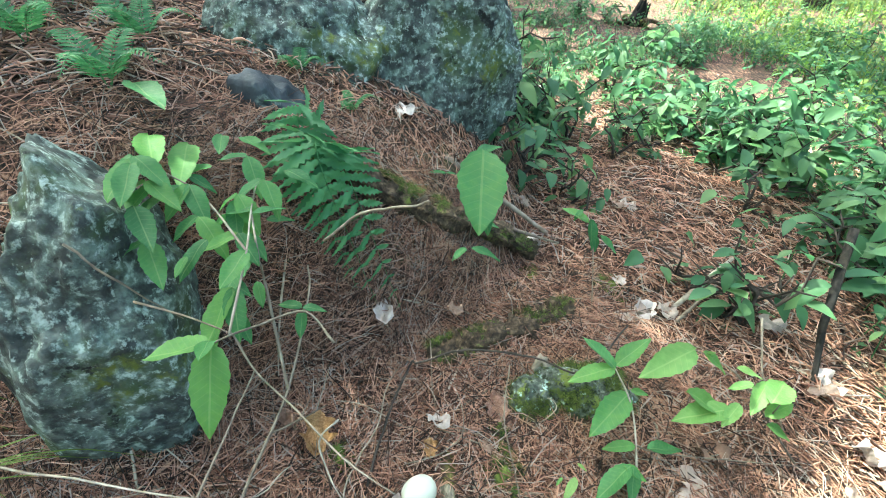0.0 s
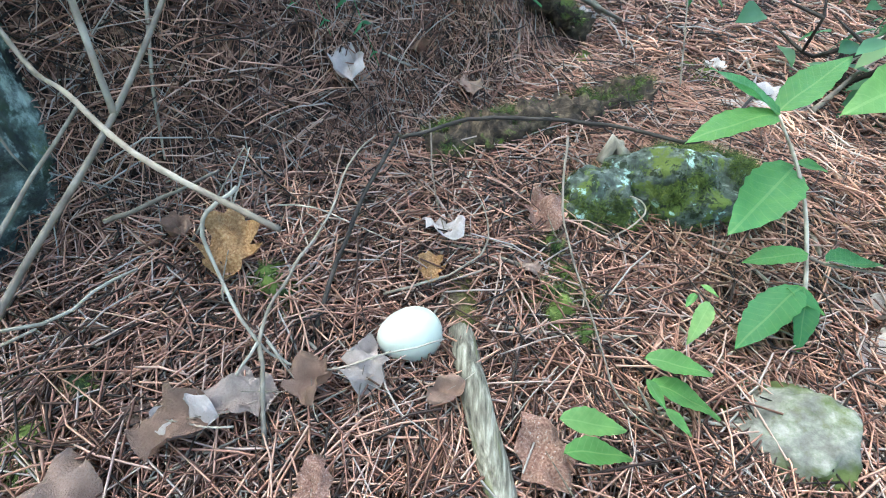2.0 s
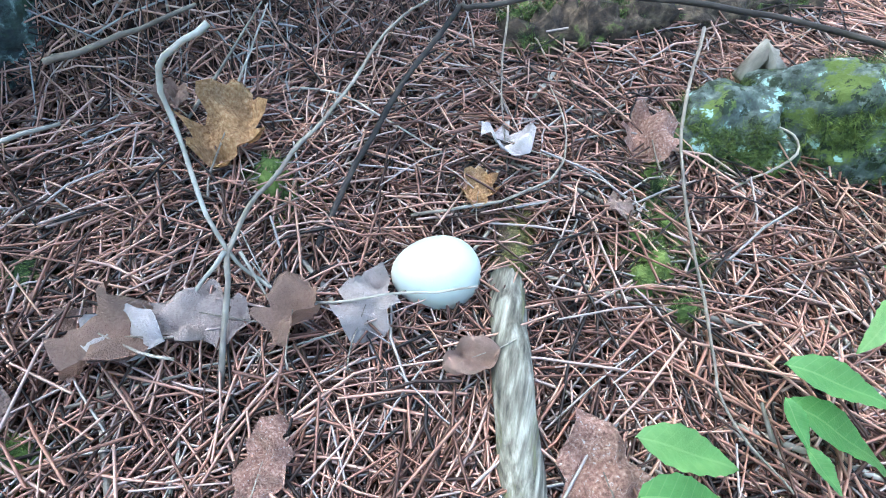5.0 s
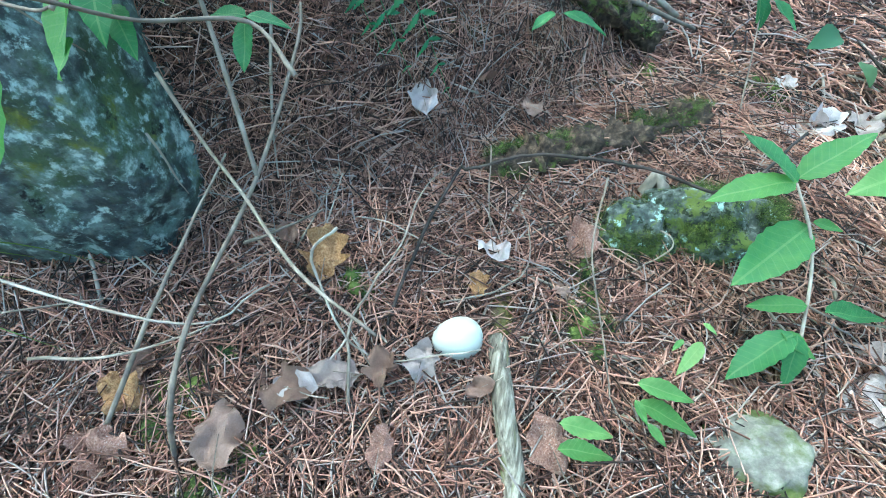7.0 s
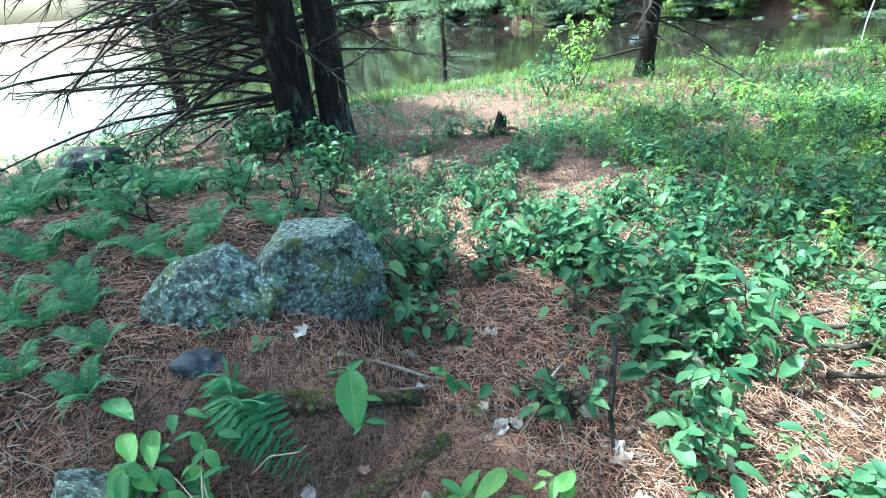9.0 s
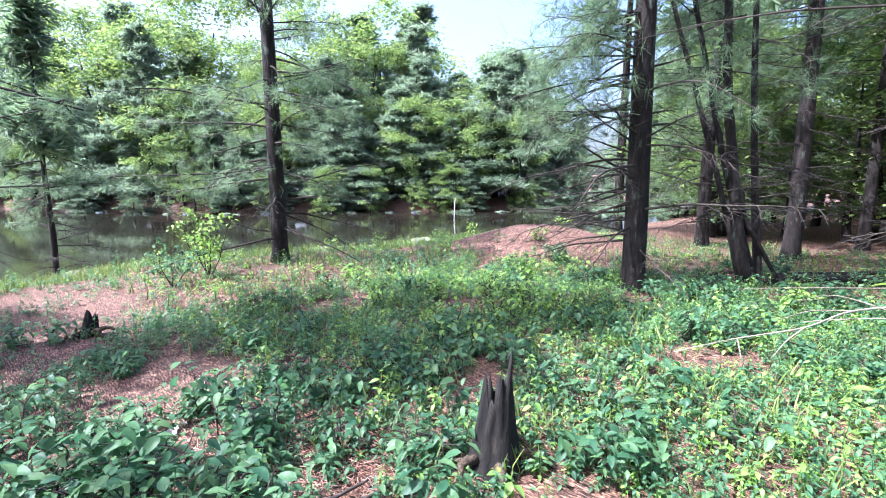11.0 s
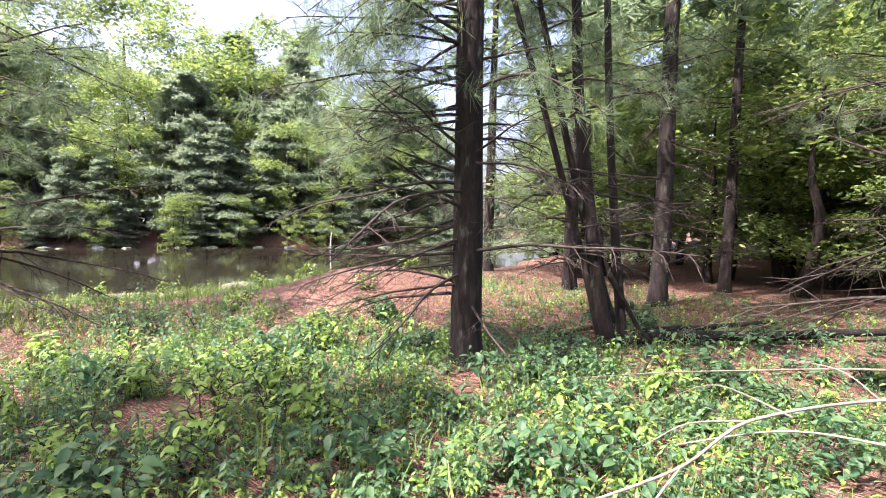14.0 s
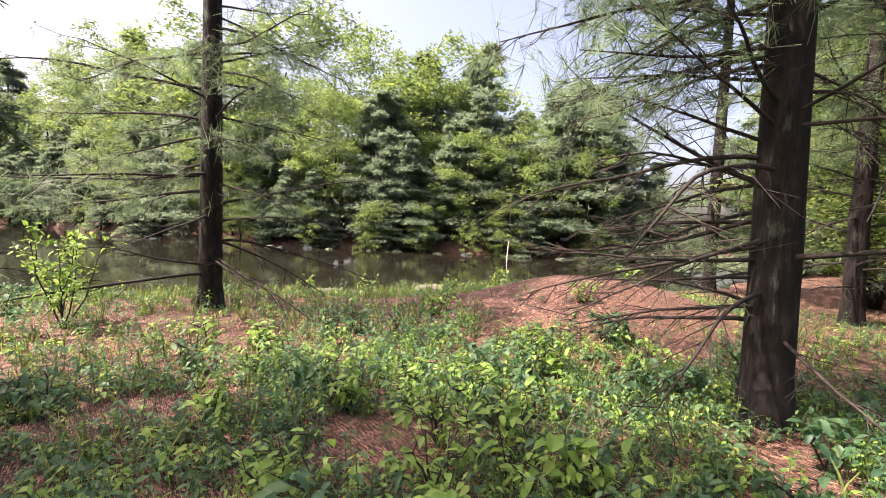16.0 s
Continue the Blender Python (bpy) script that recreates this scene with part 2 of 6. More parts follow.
M = {
    "litter": mat("pine_needle_litter", [(0.43, (0.005, 0.003, 0.002)), (0.51, (0.042, 0.021, 0.014)), (0.57, (0.19, 0.098, 0.064)), (0.65, (0.40, 0.24, 0.165))],
                  60, 10, 0.9, 1.0, 150, big=0.45, streak=130.0, patches=(((0.06, 0.045, 0.03), 1.3, 0.62, 0.06, "noise"), ((0.05, 0.075, 0.02), 2.1, 0.66, 0.05, "noise"))),
    "needle": mat("dry_needles", [(0.14, (0.018, 0.011, 0.008)), (0.34, (0.11, 0.052, 0.034)), (0.55, (0.31, 0.155, 0.105)), (0.75, (0.50, 0.295, 0.21)), (0.9, (0.34, 0.30, 0.27)), (1.0, (0.12, 0.10, 0.085))],
                  3, 2, 0.6, 0, mixrand=0.85, big=0.3),
    "rock": mat("lichened_rock", [(0.3, (0.012, 0.014, 0.015)), (0.5, (0.042, 0.052, 0.050)), (0.7, (0.14, 0.17, 0.155))], 34, 12, 0.8, 1.0, 70,
                patches=(((0.05, 0.075, 0.035), 6.0, 0.55, 0.05, "noise"), ((0.15, 0.20, 0.175), 30.0, 0.54, 0.07, "noise"), ((0.33, 0.40, 0.37), 60.0, 0.59, 0.05, "noise"), ((0.36, 0.43, 0.40), 9.0, 0.66, 0.03, "noise"), ((0.10, 0.12, 0.02), 7.0, 0.62, 0.03, "noise"), ((0.008, 0.010, 0.010), 11.0, 0.62, 0.02, "noise"))),
    "darkrock": mat("dark_wet_stone", [(0.3, (0.015, 0.018, 0.025)), (0.55, (0.04, 0.05, 0.06)), (0.75, (0.09, 0.11, 0.12))], 20, 9, 0.7, 0.8, 40,
                    patches=(((0.22, 0.27, 0.25), 9.0, 0.62, 0.03, "noise"),)),
    "mossrock": mat("mossy_rock", [(0.3, (0.03, 0.035, 0.03)), (0.5, (0.07, 0.085, 0.07)), (0.7, (0.19, 0.21, 0.18))], 90, 9, 0.9, 1.0, 160,
                    patches=(((0.10, 0.13, 0.025), 30, 0.53, 0.03, "noise"), ((0.02, 0.028, 0.012), 70, 0.56, 0.02, "noise"), ((0.30, 0.42, 0.38), 46, 0.60, 0.02, "noise"))),
    "palerock": mat("pale_rock", [(0.3, (0.05, 0.05, 0.04)), (0.5, (0.17, 0.165, 0.135)), (0.7, (0.36, 0.35, 0.30))], 40, 9, 0.9, 0.6, 90,
                    patches=(((0.08, 0.10, 0.025), 14, 0.52, 0.06, "noise"),)),
    "moss": mat("green_moss", [(0.3, (0.012, 0.022, 0.006)), (0.52, (0.065, 0.095, 0.018)), (0.75, (0.19, 0.23, 0.05))], 90, 8, 0.95, 1.0, 200, mixrand=0.4),
    "olivemoss": mat("olive_brown_moss", [(0.3, (0.05, 0.042, 0.012)), (0.6, (0.12, 0.10, 0.025)), (0.85, (0.19, 0.17, 0.05))], 60, 6, 0.95, 0, mixrand=0.5),
    "egg": mat("egg_shell", [(0.3, (0.43, 0.45, 0.375)), (0.7, (0.50, 0.52, 0.45))], 12, 5, 0.42, 0.08, 160, big=0.05,
               patches=(((0.45, 0.40, 0.30), 60, 0.75, 0.02, "noise"),), spec=0.5),
    "stickwood": mat("lichened_stick", [(0.32, (0.03, 0.025, 0.018)), (0.5, (0.15, 0.135, 0.10)), (0.7, (0.36, 0.34, 0.27))], 190, 8, 0.9, 1.0, 260, stretch=(1, 0.12, 1), patches=(((0.13, 0.13, 0.05), 40, 0.6, 0.04, "noise"),)),
    "wood": mat("weathered_wood", [(0.3, (0.10, 0.085, 0.065)), (0.5, (0.25, 0.22, 0.17)), (0.7, (0.42, 0.39, 0.31))], 30, 8, 0.9, 0.9, 60, stretch=(1, 1, 0.12),
                patches=(((0.30, 0.34, 0.24), 6, 0.6, 0.04, "noise"),)),
    "rotwood": mat("rotten_wood", [(0.3, (0.012, 0.009, 0.007)), (0.5, (0.055, 0.038, 0.024)), (0.7, (0.17, 0.12, 0.075))], 70, 10, 0.95, 1.0, 130,
                   patches=(((0.12, 0.145, 0.03), 14, 0.6, 0.04, "noise"),)),
    "char": mat("blackened_wood", [(0.3, (0.003, 0.003, 0.003)), (0.5, (0.009, 0.008, 0.007)), (0.75, (0.035, 0.028, 0.020))], 30, 8, 0.95, 1.0, 60, stretch=(1, 1, 0.25)),
    "twig": mat("dry_twig", [(0.25, (0.085, 0.065, 0.05)), (0.5, (0.21, 0.175, 0.135)), (0.75, (0.40, 0.365, 0.30))], 40, 6, 0.8, 0.4, 90, mixrand=0.25, rand="object"),
    "darktwig": mat("dead_pine_branch", [(0.3, (0.015, 0.012, 0.01)), (0.55, (0.04, 0.032, 0.026)), (0.8, (0.10, 0.08, 0.065))], 20, 6, 0.9, 0.4, 60),
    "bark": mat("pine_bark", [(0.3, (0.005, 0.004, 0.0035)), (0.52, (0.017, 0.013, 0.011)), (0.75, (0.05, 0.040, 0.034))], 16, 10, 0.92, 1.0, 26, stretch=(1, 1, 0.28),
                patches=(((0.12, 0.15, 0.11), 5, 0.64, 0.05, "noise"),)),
    "oldbark": mat("plated_bark", [(0.3, (0.007, 0.0055, 0.005)), (0.5, (0.026, 0.020, 0.017)), (0.75, (0.075, 0.060, 0.052))], 30, 10, 0.92, 1.0, 34, stretch=(1, 1, 0.5), mixrand=0.25),
    "leaf": mat("green_leaf", [(0.2, (0.04, 0.13, 0.045)), (0.5, (0.065, 0.19, 0.06)), (0.85, (0.12, 0.26, 0.06))], 14, 4, 0.5, 0.25, 60, mixrand=0.6, rand="object", leaf=0.42, big=0.15, veins=0.2),
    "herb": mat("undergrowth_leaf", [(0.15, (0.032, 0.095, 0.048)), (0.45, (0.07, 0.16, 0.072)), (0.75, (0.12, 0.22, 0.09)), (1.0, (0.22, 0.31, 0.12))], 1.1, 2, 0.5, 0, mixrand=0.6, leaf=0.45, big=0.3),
    # brighter, yellower counterpart of herb: sunlight on the leaves is put into the colour
    "yleaf": mat("sun_toned_leaf", [(0.2, (0.12, 0.24, 0.045)), (0.6, (0.20, 0.33, 0.07)), (0.9, (0.31, 0.42, 0.11))], 6, 3, 0.5, 0, mixrand=0.6, leaf=0.42, big=0.15),
    "fern": mat("fern_frond", [(0.2, (0.04, 0.13, 0.055)), (0.6, (0.08, 0.21, 0.085)), (0.9, (0.14, 0.28, 0.11))], 20, 4, 0.55, 0.2, 80, mixrand=0.4, leaf=0.35, big=0.2),
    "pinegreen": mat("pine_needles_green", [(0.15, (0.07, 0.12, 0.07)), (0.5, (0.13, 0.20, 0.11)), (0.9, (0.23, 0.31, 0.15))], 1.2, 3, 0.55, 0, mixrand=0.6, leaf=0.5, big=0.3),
    # paler, greyer copy of pinegreen: the haze of distance is put into the colour
    "hazypine": mat("haze_paled_pine_foliage", [(0.15, (0.10, 0.155, 0.11)), (0.5, (0.18, 0.25, 0.16)), (0.9, (0.30, 0.37, 0.22))], 0.8, 3, 0.6, 0, mixrand=0.5, leaf=0.5, big=0.3),
    "darklog": mat("decayed_log", [(0.3, (0.018, 0.012, 0.009)), (0.5, (0.06, 0.04, 0.028)), (0.7, (0.15, 0.10, 0.07))], 26, 9, 0.95, 1.0, 60, patches=(((0.08, 0.095, 0.02), 12, 0.6, 0.06, "noise"),)),
    "broad": mat("broadleaf_crown", [(0.15, (0.075, 0.14, 0.045)), (0.5, (0.15, 0.23, 0.07)), (0.9, (0.29, 0.36, 0.10))], 0.9, 3, 0.55, 0, mixrand=0.55, leaf=0.5, big=0.35),
    "deadleaf": mat("dead_leaf", [(0.05, (0.13, 0.075, 0.05)), (0.3, (0.24, 0.155, 0.115)), (0.55, (0.34, 0.28, 0.25)), (0.8, (0.46, 0.41, 0.39)), (1.0, (0.55, 0.50, 0.46))],
                    40, 6, 0.7, 0.5, 50, mixrand=0.8, rand="object", leaf=0.15, big=0.2, patches=(((0.12, 0.075, 0.05), 45, 0.66, 0.04, "noise"),)),
    "sapleaf": mat("light_green_leaf", [(0.2, (0.09, 0.21, 0.05)), (0.6, (0.15, 0.29, 0.08)), (0.9, (0.24, 0.37, 0.12))], 10, 3, 0.48, 0.2, 60, mixrand=0.6, rand="object", leaf=0.4, big=0.15, veins=0.25),
    "brownleaf": mat("brown_dead_leaf", [(0.3, (0.10, 0.05, 0.035)), (0.5, (0.26, 0.14, 0.10)), (0.7, (0.42, 0.28, 0.22))], 34, 7, 0.65, 0.6, 60, leaf=0.15, patches=(((0.5, 0.44, 0.4), 30, 0.62, 0.04, "noise"),)),
    "tanleaf": mat("tan_oak_leaf", [(0.3, (0.16, 0.08, 0.03)), (0.5, (0.32, 0.18, 0.075)), (0.7, (0.45, 0.30, 0.16))], 30, 6, 0.7, 0.5, 60, leaf=0.2, patches=(((0.14, 0.07, 0.03), 40, 0.64, 0.04, "noise"),)),
    "grass": mat("grass_blade", [(0.2, (0.06, 0.11, 0.025)), (0.6, (0.13, 0.19, 0.04)), (0.9, (0.26, 0.28, 0.08))], 2, 2, 0.6, 0, mixrand=0.7, leaf=0.35),
    "canvas": mat("white_canvas", [(0.3, (0.70, 0.70, 0.68)), (0.7, (0.80, 0.80, 0.78))], 3, 3, 0.7, 0.1, 20, big=0.05),
    "post": mat("pale_dead_stem", [(0.3, (0.45, 0.43, 0.40)), (0.7, (0.66, 0.64, 0.60))], 9, 5, 0.8, 0.4, 20),
}


def water_material():
    m = bpy.data.materials.new("pond_water")
    m.use_nodes = True
    nt = m.node_tree
    b = nt.nodes["Principled BSDF"]
    b.inputs["Base Color"].default_value = (0.014, 0.013, 0.009, 1)
    b.inputs["Roughness"].default_value = 0.04
    b.inputs["IOR"].default_value = 1.33
    tc, n, bp = nt.nodes.new("ShaderNodeTexCoord"), nt.nodes.new("ShaderNodeTexNoise"), nt.nodes.new("ShaderNodeBump")
    n.inputs["Scale"].default_value, n.inputs["Detail"].default_value = 1.6, 4
    bp.inputs["Strength"].default_value, bp.inputs["Distance"].default_value = 0.12, 0.05
    nt.links.new(tc.outputs["Object"], n.inputs["Vector"])
    nt.links.new(n.outputs["Fac"], bp.inputs["Height"])
    nt.links.new(bp.outputs[0], b.inputs["Normal"])
    return m


M["water"] = water_material()


# ---- mesh helpers ----
class Geo:
    """Collects vertices and faces for one mesh."""

    def __init__(self):
        self.v, self.f, self.n, self.sub = [], [], 0, None

    def add(self, v, f):
        v = np.asarray(v, float)
        self.v.append(v)
        self.f.extend([tuple(i + self.n for i in q) for q in f])
        self.n += len(v)

    def tube(self, pts, radii, sides=6, rough=0.0, cap=True):
        pts = np.asarray(pts, float)
        k = len(pts)
        radii = np.full(k, radii, float) if np.isscalar(radii) else np.asarray(radii, float)
        tang = np.gradient(pts, axis=0)
        tang /= np.linalg.norm(tang, axis=1)[:, None] + 1e-9
        ref = np.array((0, 0, 1.0)) if abs(tang[0][2]) < 0.9 else np.array((1.0, 0, 0))
        vs = []
        for i in range(k):
            a = np.cross(tang[i], ref)
            a /= np.linalg.norm(a) + 1e-9
            b = np.cross(tang[i], a)
            for s in range(sides):
                w = 2 * math.pi * s / sides
                r = radii[i] * (1 + rough * noise.noise(Vector((s * 1.7, i * 0.6, self.n * 0.013))))
                vs.append(pts[i] + r * (math.cos(w) * a + math.sin(w) * b))
        fs = [(i * sides + s, i * sides + (s + 1) % sides, (i + 1) * sides + (s + 1) % sides, (i + 1) * sides + s) for i in range(k - 1) for s in range(sides)]
        if cap:
            fs += [tuple(range(sides - 1, -1, -1)), tuple((k - 1) * sides + s for s in range(sides))]
        self.add(vs, fs)
        return self

    def link(self, name, material, parent=None, label="", smooth=True):
        me = bpy.data.meshes.new(name)
        me.from_pydata(np.concatenate(self.v).tolist(), [], self.f)
        me.materials.append(material)
        me.polygons.foreach_set("use_smooth", [smooth] * len(me.polygons))
        me.update()
        ob = new(name, me)
        if parent is not None:
            ob.parent = parent
        if label:
            ob["label"] = label
        if self.sub is not None:
            self.sub.link("twig_spray", material, ob)["kind"] = "stuff"
        return ob


def quads(name, v, q, material, parent=None, smooth=True):
    """One mesh of quads straight from arrays."""
    v, q = np.asarray(v, np.float32), np.asarray(q, np.int32)
    me = bpy.data.meshes.new(name)
    me.vertices.add(len(v))
    me.vertices.foreach_set("co", v.ravel())
    me.loops.add(q.size)
    me.loops.foreach_set("vertex_index", q.ravel())
    me.polygons.add(len(q))
    me.polygons.foreach_set("loop_start", np.arange(0, q.size, 4, dtype=np.int32))
    me.polygons.foreach_set("use_smooth", np.full(len(q), smooth))
    me.materials.append(material)
    me.update(calc_edges=True)
    ob = new(name, me)
    if parent is not None:
        ob.parent = parent
    return ob


def base(name, x=0, y=0, z=0, turn=0):
    """The Empty at a thing's base."""
    ob = new(name)
    ob.matrix_world = pose(x, y, z, 0, 0, turn)
    return ob


def repeat(tv, tq, mats):
    """The template (tv, tq) at every one of the 4x4 poses in mats, as one pair of arrays."""
    mats = np.asarray(mats)
    v = np.einsum("nij,kj->nki", mats[:, :3, :3], tv) + mats[:, None, :3, 3]
    q = (np.asarray(tq)[None] + (np.arange(len(mats)) * len(tv))[:, None, None])
    return v.reshape(-1, 3), q.reshape(-1, 4)


def join(pairs):
    vs, qs, n = [], [], 0
    for v, q in pairs:
        vs.append(np.asarray(v, float))
        qs.append(np.asarray(q) + n)
        n += len(v)
    return np.concatenate(vs), np.concatenate(qs)


def turns(rx, ry, rz):
    """Rotation matrices for arrays of angles in radians."""
    cx, sx, cy, sy, cz, sz = np.cos(rx), np.sin(rx), np.cos(ry), np.sin(ry), np.cos(rz), np.sin(rz)
    m = np.empty((len(rz), 3, 3))
    m[:, 0, 0], m[:, 0, 1], m[:, 0, 2] = cz * cy, cz * sy * sx - sz * cx, cz * sy * cx + sz * sx
    m[:, 1, 0], m[:, 1, 1], m[:, 1, 2] = sz * cy, sz * sy * sx + cz * cx, sz * sy * cx - cz * sx
    m[:, 2, 0], m[:, 2, 1], m[:, 2, 2] = -sy, cy * sx, cy * cx
    return m


def poses(p, rx, ry, rz, s):
    m = np.zeros((len(p), 4, 4))
    m[:, :3, :3] = turns(rx, ry, rz) * np.asarray(s)[:, None, None]
    m[:, :3, 3] = p
    m[:, 3, 3] = 1
    return m


def leaf_shape(length=1.0, width=0.5, rows=6, droop=0.25, fold=0.25, teeth=0.0, tip=1.35, lobes=0):
    """An ovate pointed leaf along +y with a folded midrib, as quads."""
    v, q = [], []
    for i in range(rows + 1):
        u = i / rows
        w = width / 2 * (2.02 * u ** 0.62 * (1 - u) ** 0.95 if 0 < u < 1 else 0.015)
        if teeth and 0 < i < rows:
            w *= 1 + teeth * (1 if i % 2 else -1)
        if lobes and 0 < i < rows:
            w *= 0.55 + 0.75 * abs(math.sin(lobes * math.pi * u))
        z = -droop * u * u * length
        for s in (-1, -0.55, 0, 0.55, 1):
            v.append((s * w, u * length, z + fold * abs(s) * w + 0.02 * length * math.sin(9 * u + 2 * s)))
    for i in range(rows):
        for j in range(4):
            a = i * 5 + j
            q.append((a, a + 1, a + 6, a + 5))
    return np.array(v), np.array(q)


rng = np.random.default_rng(7)


# ---- the lie of the land ----
def sstep(a, b, x):
    t = np.clip((np.asarray(x, float) - a) / (b - a), 0, 1)
    return t * t * (3 - 2 * t)


def bumps(x, y):
    return (0.35 * np.sin(7.1 * x + 2.3 * np.sin(3.1 * y)) * np.cos(6.3 * y + 1.7 * np.sin(4.2 * x)) + 0.5 * np.sin(2.3 * x + 1.1) * np.cos(1.9 * y - 0.4)
            + 0.18 * np.sin(17 * x + 3 * np.sin(9 * y)) * np.cos(15 * y))


SHORE_X, SHORE_Y = (-40, -15, -6, 0, 4, 7, 10, 13, 18, 24, 40), (4, 8.0, 10.0, 11.8, 12.5, 12.2, 10.9, 9.6, 8.6, 8.2, 12)
FAR_X, FAR_Y = (-60, -15, 0, 7, 12, 20, 27, 34, 60), (95, 80, 58, 42, 34, 29, 23.5, 18.0, 16.0)


def shore(x, y):
    """Metres beyond the near waterline."""
    return (y - np.interp(x, SHORE_X, SHORE_Y)) * 0.9 + 0.25 * np.sin(0.9 * x + 1) + 0.15 * np.sin(2.3 * x + y)


def far_shore(x, y):
    """Metres beyond the far waterline."""
    return (y - np.interp(x, FAR_X, FAR_Y)) * 0.85 + 0.5 * np.sin(0.5 * x)


BANK_Y, BANK_X = (-0.4, -0.3, 0.0, 0.3, 0.5, 0.7, 1.3, 2.0, 3.0, 4.5, 7.0), (-0.7, -0.62, -0.46, -0.06, 0.12, 0.22, 0.32, 0.36, 0.2, -0.3, -2.0)


def hgt(x, y):
    """Height of the ground."""
    x, y = np.asarray(x, float), np.asarray(y, float)
    z = 0.018 * bumps(x, y)
    # the bank with the boulders rises west of a slanting foot line
    d = np.interp(y, BANK_Y, BANK_X) - x
    d = 0.5 * (d + np.sqrt(d * d + 0.003)) - 0.012
    z = z + 0.66 * (1 - np.exp(-2.6 * np.maximum(d, 0))) * sstep(-0.38, 0.3, y) * (1 - 0.55 * sstep(1.5, 3.4, y)) * (1 - sstep(4.0, 7.5, y))
    # mound of fallen needles beside the pond
    z = z + 0.66 * np.exp(-(((x - 10.1) / 2.0) ** 2 + ((y - 4.8) / 1.9) ** 2) ** 1.15)
    # fall to the pond and rise beyond it
    s, f = shore(x, y), far_shore(x, y)
    z = z - 0.5 * sstep(-3.4, -0.3, s) - 1.0 * sstep(-0.6, 1.2, s)
    return z + 1.7 * sstep(-0.6, 3.0, f) + 3.0 * sstep(3, 40, f)


def ground():
    k = 300
    u = np.linspace(-1, 1, k)
    b = math.asinh(220 / 0.9)
    gx, gy = 0.9 * np.sinh(b * u) + 1.0, 0.9 * np.sinh(b * u) + 0.6
    X, Y = np.meshgrid(gx, gy)
    Z = hgt(X, Y)
    v = np.stack([X, Y, Z], -1).reshape(-1, 3)
    i = np.arange(k * k).reshape(k, k)
    q = np.stack([i[:-1, :-1], i[:-1, 1:], i[1:, 1:], i[1:, :-1]], -1).reshape(-1, 4)
    tagged(quads("ground", v, q, M["litter"]), "forest floor covered with reddish brown pine needles", "ground", kind="structure")
    wv = np.array([(-70, 4, -0.72), (50, 4, -0.72), (50, 130, -0.72), (-70, 130, -0.72)])
    tagged(quads("water", wv, [(0, 1, 2, 3)], M["water"]), "still brown pond water reflecting the trees", "water", kind="structure")


ground()

# ---- rocks ----
def rock(name, x, y, z, sx, sy, sz, material, label, seed=0, rough=0.25, turn=0, facet=0.0, sub=4, category="rock"):
    bm = bmesh.new()
    bmesh.ops.create_icosphere(bm, subdivisions=sub, radius=1)
    o = Vector((seed * 7.3, seed * 3.1, seed * 1.7))
    cuts = random.Random(seed)
    planes = [(Vector((cuts.gauss(0, 1), cuts.gauss(0, 1), cuts.gauss(0, 0.8))).normalized(), cuts.uniform(0.72, 0.95)) for k in range(13)]
    for v in bm.verts:
        p = v.co.copy()
        d = 1 + rough * noise.noise(p * 1.1 + o) + rough * 0.5 * noise.noise(p * 2.7 + o) + rough * 0.2 * noise.noise(p * 7 + o)
        if sub > 4:
            d += 0.035 * (0.5 - abs(noise.noise(p * 5 + o))) + 0.02 * noise.noise(p * 17 + o) + 0.012 * noise.noise(p * 38 + o)
        if facet:
            # broken faces: the lump is cut by a few planes
            cut = min([h / max(p.dot(n), 0.05) for n, h in planes])
            d = min(d, cut + 0.05 * noise.noise(p * 4 + o)) + 0.012 * noise.noise(p * 13 + o)
        q = p * d
        v.co = (q.x * sx, q.y * sy, q.z * sz)
    me = bpy.data.meshes.new(name)
    bm.to_mesh(me)
    bm.free()
    me.materials.append(material)
    me.polygons.foreach_set("use_smooth", [True] * len(me.polygons))
    ob = new(name, me)
    ob.matrix_world = pose(x, y, z, 0, 0, turn)
    return tagged(ob, label, category)


NEAR_ROCK = (-0.60, 0.09, 0.17, 0.17, 0.23, 0.41)
rock("boulder", *NEAR_ROCK, M["rock"], "dark boulder crusted with pale lichen beside the bank", 1, 0.2, 15, facet=0.12, sub=6, category="boulder")
rock("boulder", -0.49, 0.93, 0.49, 0.28, 0.24, 0.27, M["rock"], "slanting grey green boulder with moss and lichen in the bank", 2, 0.25, 20, facet=0.15, sub=6, category="boulder")
rock("boulder", -0.13, 1.16, 0.46, 0.36, 0.29, 0.36, M["rock"], "tall lichened boulder split from its neighbour by a cleft", 9, 0.25, 10, facet=0.15, sub=6, category="boulder")
rock("stone", -0.46, 0.56, 0.50, 0.09, 0.07, 0.09, M["darkrock"], "dark wet stone set in needles", 3, 0.3)
rock("mossy_stone", 0.36, 0.20, 0.02, 0.12, 0.07, 0.075, M["mossrock"], "stone with yellow green moss and pale lichen", 4, 0.35, sub=5)
rock("mossy_stone", 0.23, 0.17, 0.01, 0.06, 0.055, 0.055, M["mossrock"], "small mossy stone beside a larger one", 5, 0.35, sub=5)
rock("pale_stone", 0.36, -0.14, 0.01, 0.065, 0.06, 0.055, M["palerock"], "pale lichened stone in the litter", 6, 0.45, facet=0.1, sub=5)

